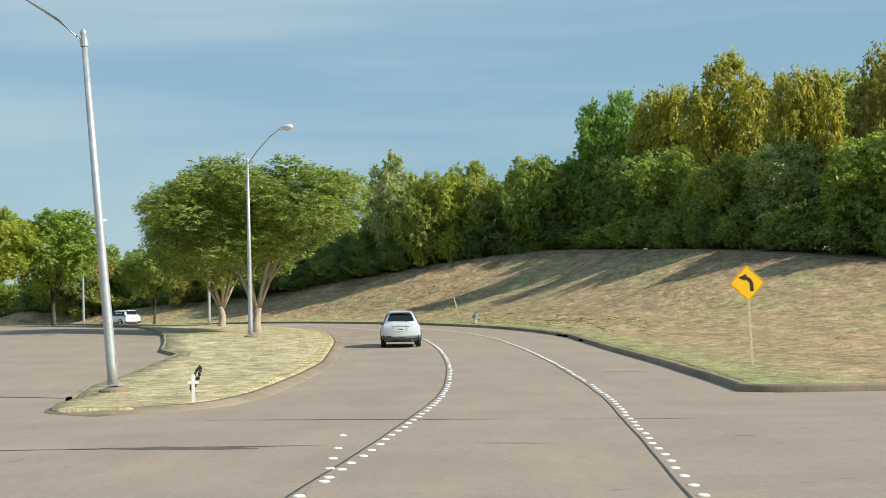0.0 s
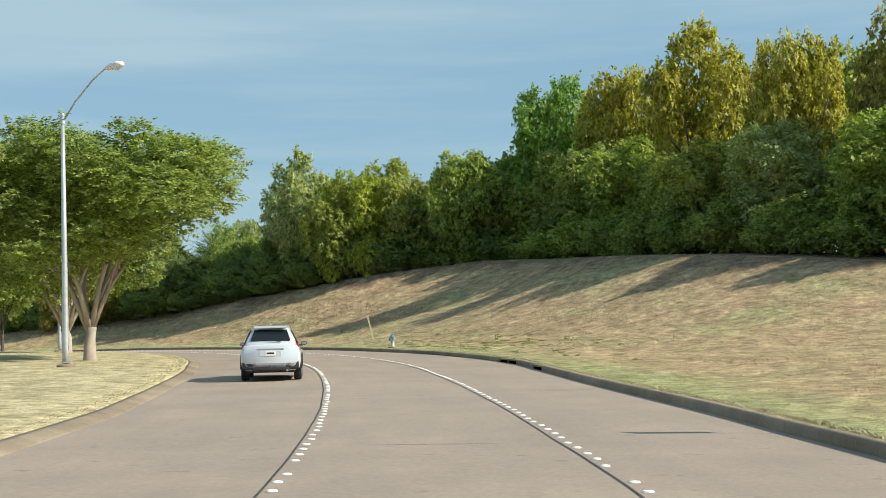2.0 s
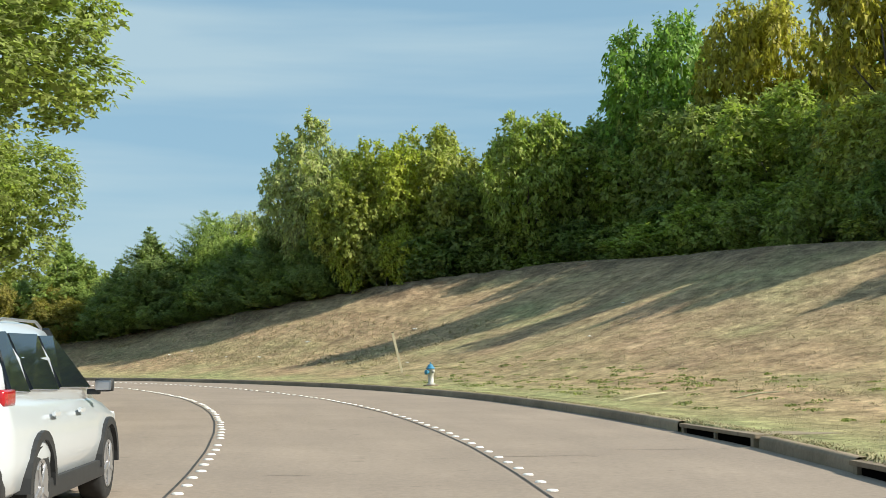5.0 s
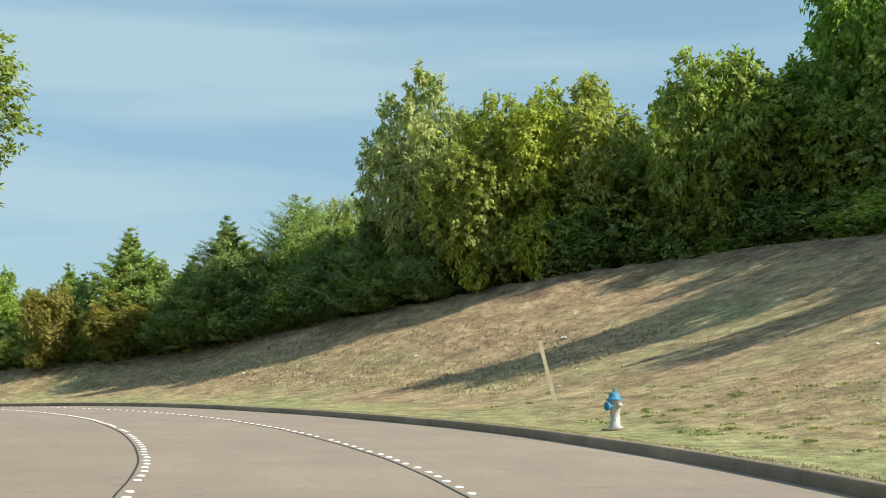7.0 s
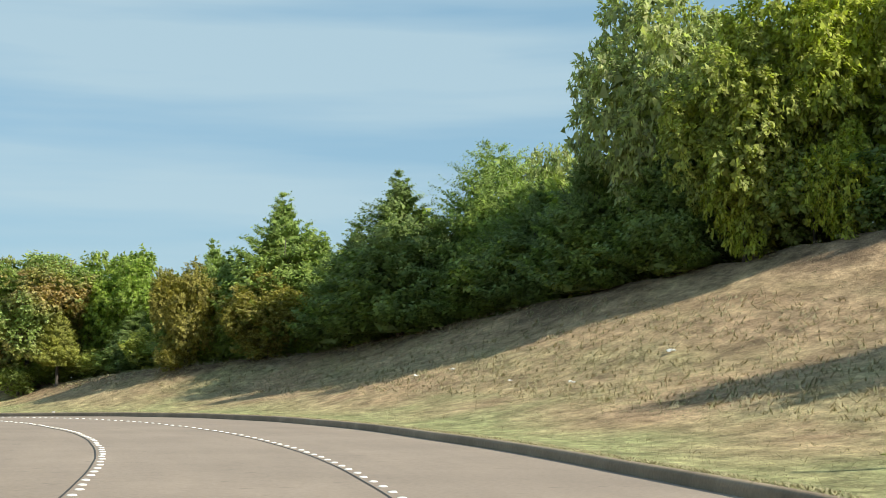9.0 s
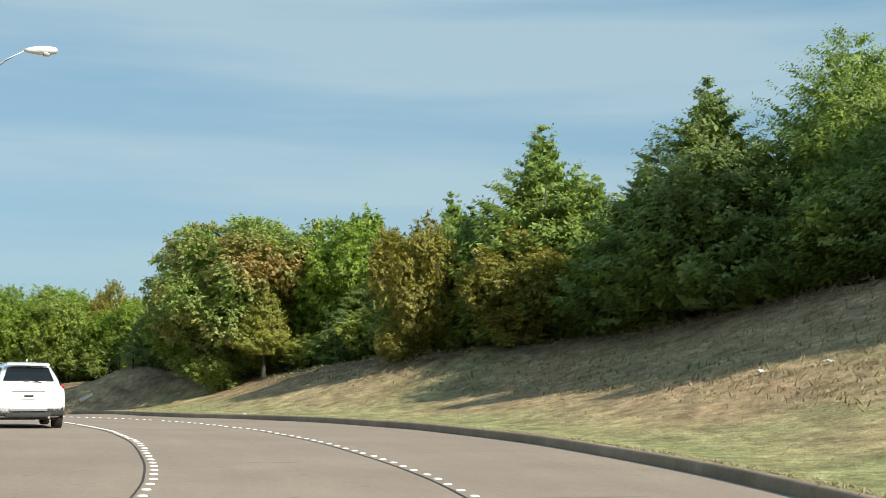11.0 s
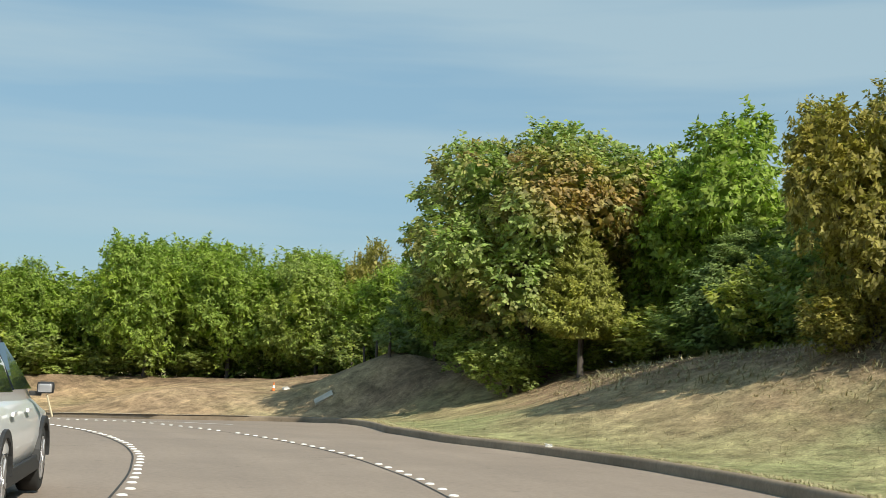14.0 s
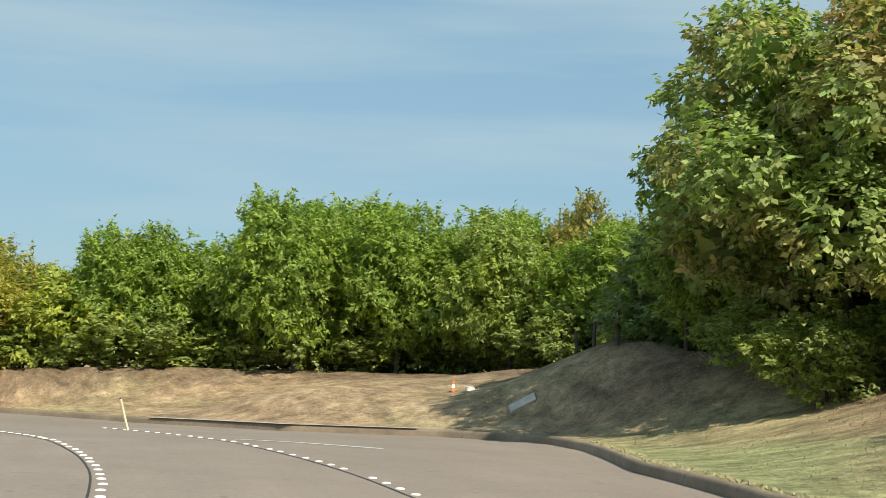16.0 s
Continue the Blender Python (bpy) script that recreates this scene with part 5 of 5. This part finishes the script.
# ---- cars ----
def loft(sections):
    """A closed skin over half-profiles (y, [(x, z), ...]) mirrored to both sides."""
    bm = bmesh.new()
    rings = []
    for y, prof in sections:
        ring = [bm.verts.new((-x, y, z)) for x, z in prof] + [bm.verts.new((x, y, z)) for x, z in prof[::-1]]
        rings.append(ring)
    n = len(rings[0])
    for r0, r1 in zip(rings, rings[1:]):
        for k in range(n):
            bm.faces.new((r0[k], r0[(k + 1) % n], r1[(k + 1) % n], r1[k]))
    bm.faces.new(rings[0])
    bm.faces.new(rings[-1][::-1])
    bmesh.ops.recalc_face_normals(bm, faces=bm.faces[:])
    return bm


def sheet(corners, thick=0.012, inset=(0, 0, 0)):
    """A thin pane through corner points, thickened along its normal."""
    bm = bmesh.new()
    vs = [bm.verts.new(c) for c in corners]
    f = bm.faces.new(vs)
    f.normal_update()
    nrm = f.normal.copy()
    ext = bmesh.ops.extrude_face_region(bm, geom=[f])
    bmesh.ops.translate(bm, vec=nrm * thick, verts=[v for v in ext["geom"] if isinstance(v, bmesh.types.BMVert)])
    bmesh.ops.recalc_face_normals(bm, faces=bm.faces[:])
    return bm


def suv(s, lat, paint, label):
    """A compact sport utility car, nose along the road."""
    x, y = place(s, lat)
    top = empty("car", pose(float(x), float(y), float(road_z(s) + camber(lat)), 0, 0, heading(s)), label, "car", "cars on the road")
    low = lambda w, z1, z2, z3: [(w * 0.80, 0.30), (w * 0.95, 0.38), (w, 0.60), (w * 0.99, 0.80), (w * 0.94, z1), (w * 0.86, z2), (w * 0.45, z3)]
    secs = [(-2.30, [(0.62, 0.42), (0.74, 0.46), (0.80, 0.58), (0.80, 0.80), (0.78, 0.95), (0.72, 1.04), (0.35, 1.06)]), (-2.24, [(0.72, 0.36), (0.82, 0.40), (0.87, 0.56), (0.87, 0.80), (0.85, 0.98), (0.78, 1.08), (0.4, 1.10)]),
            (-2.05, low(0.905, 0.98, 1.08, 1.12)), (-1.2, low(0.92, 0.97, 1.04, 1.10)), (0.0, low(0.92, 0.95, 1.01, 1.06)), (0.9, low(0.915, 0.93, 0.99, 1.05)), (1.25, low(0.91, 0.90, 0.97, 1.04)),
            (1.8, low(0.89, 0.84, 0.91, 0.97)), (2.15, low(0.84, 0.74, 0.80, 0.84)), (2.30, [(0.55, 0.32), (0.64, 0.38), (0.70, 0.5), (0.70, 0.6), (0.68, 0.66), (0.62, 0.70), (0.3, 0.72)])]
    bm = loft(secs)
    body = part("body", bm, paint, top, smooth=True)
    cab = [(-2.20, [(0.78, 1.02), (0.76, 1.06), (0.68, 1.10), (0.3, 1.12)]), (-1.95, [(0.80, 1.00), (0.74, 1.20), (0.63, 1.36), (0.3, 1.42)]), (-1.66, [(0.81, 1.00), (0.71, 1.33), (0.55, 1.55), (0.3, 1.61)]),
           (-1.2, [(0.82, 1.00), (0.715, 1.34), (0.55, 1.60), (0.3, 1.66)]), (-0.3, [(0.82, 0.99), (0.715, 1.34), (0.55, 1.62), (0.3, 1.68)]), (0.25, [(0.82, 0.98), (0.71, 1.32), (0.545, 1.58), (0.3, 1.64)]),
           (0.75, [(0.81, 0.97), (0.75, 1.18), (0.62, 1.34), (0.3, 1.39)]), (1.30, [(0.79, 0.94), (0.77, 0.99), (0.70, 1.02), (0.3, 1.05)])]
    part("cabin", loft(cab), paint, body, smooth=True)
    part("rear_window", sheet([(-0.60, -2.14, 1.20), (0.60, -2.14, 1.20), (0.49, -1.82, 1.51), (-0.49, -1.82, 1.51)], 0.035), M_GLASS, body, "dark tinted rear window")
    part("spoiler", box((1.02, 0.34, 0.04), (0, -1.80, 1.62), 0.012, pose(0, 0, 0, 6, 0, 0)), paint, body)
    part("windscreen", sheet([(0.68, 1.19, 1.10), (-0.68, 1.19, 1.10), (-0.56, 0.36, 1.595), (0.56, 0.36, 1.595)], 0.02), M_GLASS, body, "dark windscreen")
    for sd in (-1, 1):
        for y0, y1, ya, yb in ((-0.28, 0.95, -0.28, 0.22), (-1.28, -0.36, -1.28, -0.36), (-1.92, -1.36, -1.66, -1.36)):
            q = [(sd * 0.80, y0, 1.09), (sd * 0.80, y1, 1.07), (sd * 0.605, yb, 1.53), (sd * 0.605, ya, 1.52)]
            part("side_window", sheet(q if sd > 0 else q[::-1], 0.025), M_GLASS, body, "dark tinted side window")
        lamp_bm = join(box((0.26, 0.10, 0.12), (sd * 0.68, -2.20, 1.03), 0.035), box((0.10, 0.34, 0.12), (sd * 0.80, -2.06, 1.05), 0.03))
        part("tail_light", lamp_bm, M_RED, body, "red tail light cluster", True)
        part("headlight", box((0.34, 0.26, 0.12), (sd * 0.66, 2.06, 0.76), 0.04), M_LENS, body, "clear headlight", True)
        part("reflector", box((0.14, 0.02, 0.045), (sd * 0.66, -2.285, 0.53), 0.008), M_RED, body)
        mirror = part("mirror", box((0.17, 0.11, 0.12), (sd * 0.99, 0.72, 1.10), 0.04), M_CLAD, body, smooth=True)
        part("mirror_foot", box((0.12, 0.06, 0.05), (sd * 0.89, 0.74, 1.04), 0.015), M_CLAD, mirror)
        part("mirror_glass", box((0.14, 0.012, 0.09), (sd * 0.99, 0.662, 1.10), 0.02), M_RIM, mirror, "mirror glass")
        for yy in (-0.92, 0.05):
            part("door_handle", box((0.03, 0.20, 0.04), (sd * 0.925, yy, 0.90), 0.012), paint, body)
        part("sill", box((0.06, 2.3, 0.16), (sd * 0.895, 0.0, 0.33), 0.03), M_CLAD, body, "black plastic sill")
        for yy in (-1.36, 1.36):
            arch = bmesh.new()
            o = [], []
            for k in range(13):
                a = math.pi * k / 12
                for j, r in enumerate((0.37, 0.44)):
                    o[j].append([arch.verts.new((sd * xx, yy + r * math.cos(a), 0.35 + r * math.sin(a))) for xx in (0.80, 0.942)])
            for k in range(12):
                for A, Bq in ((o[0], o[1]),):
                    arch.faces.new((A[k][1], A[k + 1][1], Bq[k + 1][1], Bq[k][1]))
                    arch.faces.new((A[k][0], A[k][1], A[k + 1][1], A[k + 1][0]))
                    arch.faces.new((Bq[k][0], Bq[k][1], Bq[k + 1][1], Bq[k + 1][0]))
            part("wheel_arch", arch, M_CLAD, body, "black plastic wheel arch")
            w = new("wheel")
            w.parent, w.location = top, (sd * 0.80, yy, 0.35)
            tyre = lathe([(0.22, -0.11), (0.32, -0.115), (0.35, -0.09), (0.352, 0.0), (0.35, 0.09), (0.32, 0.115), (0.22, 0.11)], 24)
            bmesh.ops.transform(tyre, matrix=pose(0, 0, 0, 0, 90, 0), verts=tyre.verts)
            part("tyre", tyre, M_TYRE, w, smooth=True)
            spokes = [lathe([(0.225, 0.10), (0.225, 0.118), (0.20, 0.105), (0.06, 0.10), (0.05, 0.12), (0.01, 0.122)], 20)]
            for k in range(5):
                spokes.append(box((0.18, 0.05, 0.03), (0, 0, 0), 0.008, pose(0, 0, 0, 0, 0, 72 * k) @ pose(0.12, 0, 0.112)))
            rim = join(*spokes)
            bmesh.ops.transform(rim, matrix=pose(0, 0, 0, 0, 90 * sd, 0), verts=rim.verts)
            part("rim", rim, M_RIM, w, "alloy rim")
    part("rear_bumper", join(box((1.70, 0.20, 0.24), (0, -2.20, 0.46), 0.05), box((1.1, 0.06, 0.10), (0, -2.29, 0.36), 0.02)), M_CLAD, body, "black plastic rear bumper", True)
    part("skid_plate", box((0.9, 0.05, 0.07), (0, -2.315, 0.50), 0.015), M_RIM, body, "silver bumper trim")
    part("front_bumper", box((1.5, 0.18, 0.22), (0, 2.22, 0.42), 0.05), M_CLAD, body, "black plastic front bumper", True)
    part("plate_recess", box((0.66, 0.02, 0.17), (0, -2.298, 0.83), 0.01), paint, body)
    part("plate", box((0.31, 0.012, 0.155), (0, -2.312, 0.83), 0.005), M_WHITE, body, "white number plate")
    part("plate_bar", box((0.22, 0.004, 0.05), (0, -2.32, 0.83), 0.0), M_CLAD, body)
    part("trim_bar", box((0.8, 0.02, 0.035), (0, -2.30, 0.955), 0.008), M_RIM, body, "bright trim bar")
    part("rear_wiper", box((0.42, 0.02, 0.02), (0.1, -2.19, 1.2), 0.005, pose(0, 0, 0, 0, 8, 0)), M_CLAD, body)
    for sd in (-1, 1):
        part("roof_rail", tube([(sd * 0.53, -1.3, 1.60), (sd * 0.53, -1.1, 1.645), (sd * 0.53, 0.0, 1.655), (sd * 0.53, 0.2, 1.60)], [0.013, 0.013, 0.013, 0.013], 6), M_RIM, body)
    part("aerial", box((0.03, 0.14, 0.06), (0, -1.45, 1.715), 0.012), paint, body)
    part("underside", box((1.45, 4.0, 0.2), (0, 0, 0.34), 0.02), M_CLAD, top, "dark underbody")
    part("exhaust", tube([(0.5, -2.33, 0.31), (0.5, -2.0, 0.31)], [0.035, 0.035], 10), M_RIM, top)
    return top


lamp_pole(-7.62, 32.0, 8.5, -4.4, 158, "tall grey steel street lamp leaning at the tip of the median", 2.35, 1.55)
lamp_pole(-10.05, 70.9, 9.3, -0.4, -40, "tall grey steel street lamp in the grass median", 2.5, 1.45)
lamp_pole(-18.6, 107.0, 9.4, 0.0, 25, "tall grey steel street lamp under the median trees", 1.8, 1.5)
lamp_pole(-37.0, 138.0, 9.4, -0.5, 40, "distant grey steel street lamp in the median", 1.8, 1.5)
warning_sign(9.08, 39.26)
hydrant(2.42, 99.28)
leaning_post(1.33, 108.2, 1.78, -13.5, 2, "weathered wooden marker post leaning in the grass")
leaning_post(-57.4, 156.44, 0.72, -12, 11, "pale wooden marker post leaning at the bend", 0.045)
drain_inlet(72.6, 3.2, "concrete storm drain inlet with a broad apron in the kerb")
drain_inlet(66.2, 1.6, "small dark storm drain opening in the kerb", False)
memorial_cross(-4.9, 27.5)
cone(-58.9, 168.3)
slab(-53.8, 165.6, (0.75, 0.42, 0.09), (0, 0, 40), 0.04, "pale broken concrete slab lying on the mound", M_PALE)
slab(-58.3, 168.4, (0.24, 0.18, 0.12), (0, 6, 60), 0.05, "small white concrete block beside the cone", M_WHITE)
slab(-35.0, 150.9, (0.12, 0.09, 0.06), (0, 0, 40), 0.04, "small white reflector block on the kerb", M_WHITE)
for k, (x, y, w) in enumerate(((-12.4, 137.9, 0.3), (-7.07, 129.2, 0.34), (-4.3, 129.2, 0.36), (1.85, 123.8, 0.36), (-9.5, 133.0, 0.2), (10.6, 108.0, 0.22), (-14, 139, 0.25), (1.5, 113, 0.2), (8.5, 103, 0.2))):
    litter(x, y, w * 0.55, k + 1)
suv(64.0, -3.45, M_CARSILVER, "silver compact sport utility car on the concrete road")
suv(147.5, -3.6, M_CARWHITE, "white compact sport utility car with black wheel arches")
markers()
white_line((-54.4, 157.2), (-50.5, 157.77), 0.2, "worn white painted line")
strip("gutter_strip", 180.5, 191, [lambda s: key(KERB_R, s) - 0.02, lambda s: key(KERB_R, s) + 0.42], [lambda s, l: road_z(s) + 0.166] * 2, M_PALE, 0.5, road, "pale concrete strip along the kerb")
stick(6.58, 83.14, 7.87, 83.53)
stick(8.64, 80.42, 9.47, 80.07)


# ---- weeds, posts and grass ----
def post(x, y, h, k):
    ob = part("fence_post", tube([(0, 0, -0.1), (0.01, 0, h * 0.5), (0.0, 0.01, h)], [0.06, 0.055, 0.05], 8), M_BARKD)
    ob.matrix_world = pose(x, y, at_ground(x, y), (k * 3) % 7 - 3, (k * 5) % 9 - 4, 0)
    return tagged(ob, "short dark weathered fence post behind the mound", "fence post", "fence posts behind the mound")


for k, (x, y, h) in enumerate(((-52.4, 167.6, 0.9), (-56.0, 171.2, 1.2), (-57.4, 172.2, 1.1), (-59.0, 173.2, 1.2), (-50.0, 167.2, 0.8))):
    post(x, y, h, k)


def weeds():
    """Low broad-leaved weeds, strewn in loose patches along the foot of the bank."""
    rng = np.random.default_rng(21)
    verts, faces = [], []
    for k in range(150):
        s, u = rng.normal(90, 8.0), rng.uniform(1.6, 5.8)
        x, y = place(s, float(key(KERB_R, s)) + u)
        n, r = int(rng.integers(16, 40)), rng.uniform(0.1, 0.36)
        a, q = rng.uniform(0, 2 * math.pi, n), r * rng.uniform(0, 1, n) ** 0.6
        gx, gy = x + q * np.cos(a), y + q * np.sin(a)
        z = ground_z(s, float(key(KERB_R, s)) + u) + 0.01 + 0.04 * rng.uniform(0, 1, n) * (1 - q / r * 0.6)
        v, f = leaf_quads(np.stack([gx, gy, z], 1), np.stack([np.cos(a), np.sin(a), np.full(n, 0.9)], 1), 0.062, rng)
        faces += [tuple(i + len(verts) for i in face) for face in f]
        verts += v.tolist()
    ob = raw("weeds", verts, faces, M_LEAF)
    ob.color = (0.25, 0.27, 0.12, 1)
    return tagged(ob, "low dark green weeds in the dry grass", "weeds", kind="stuff")


weeds()


def tufts(name, count, s0, s1, l0, l1, tall, seed, label, side=1, bias=1.0):
    """Loose blades of grass, strewn over the verge."""
    rng = np.random.default_rng(seed)
    s = rng.uniform(s0, s1, count)
    off = l0 + (l1 - l0) * rng.uniform(0, 1, count) ** bias
    lat = key(KERB_R, s) + off if side > 0 else key(KERB_L, s) - off
    x, y = place(s, lat)
    z = ground_z(s, lat)
    n = len(s)
    root = np.stack([x, y, z - 0.02], 1)
    verts, faces = [], []
    for b in range(5):
        a = rng.uniform(0, 2 * math.pi, n)
        h = tall * rng.uniform(0.5, 1.5, n)
        lean = np.stack([np.cos(a), np.sin(a), np.zeros(n)], 1) * (h * rng.uniform(0.7, 1.8, n))[:, None]
        w = np.stack([-np.sin(a), np.cos(a), np.zeros(n)], 1) * (0.01 + 0.03 * h)[:, None]
        o = np.stack([np.cos(a * 3), np.sin(a * 3), np.zeros(n)], 1) * rng.uniform(0, 0.12, n)[:, None]
        tip = root + o + lean + np.stack([np.zeros(n), np.zeros(n), h], 1)
        verts.append(np.stack([root + o - w, root + o + w, tip], 1).reshape(-1, 3))
    v = np.concatenate(verts)
    f = [(3 * i, 3 * i + 1, 3 * i + 2) for i in range(len(v) // 3)]
    me = bpy.data.meshes.new(name)
    me.from_pydata(v.tolist(), [], f)
    me.materials.append(M_BLADE)
    return tagged(new(name, me), label, "grass", kind="stuff")


tufts("grass_tufts", 36000, 32, 176, 0.2, 7.0, 0.03, 1, "short dry grass blades on the verge by the kerb", 1, 1.3)
tufts("bank_grass", 30000, 40, 178, 4.0, 24.0, 0.045, 2, "longer tan grass blades on the bank", 1, 1.2)
tufts("kerb_grass", 9000, 33, 174, 0.16, 0.42, 0.045, 5, "ragged grass fringe hanging over the back of the kerb", 1)
tufts("tall_grass", 5000, 112, 168, 4.5, 12.0, 0.12, 6, "taller straw-coloured grass tufts along the bank", 1)
tufts("median_grass", 7000, 31, 100, 0.6, 4.2, 0.022, 3, "short dry grass blades in the median", -1)
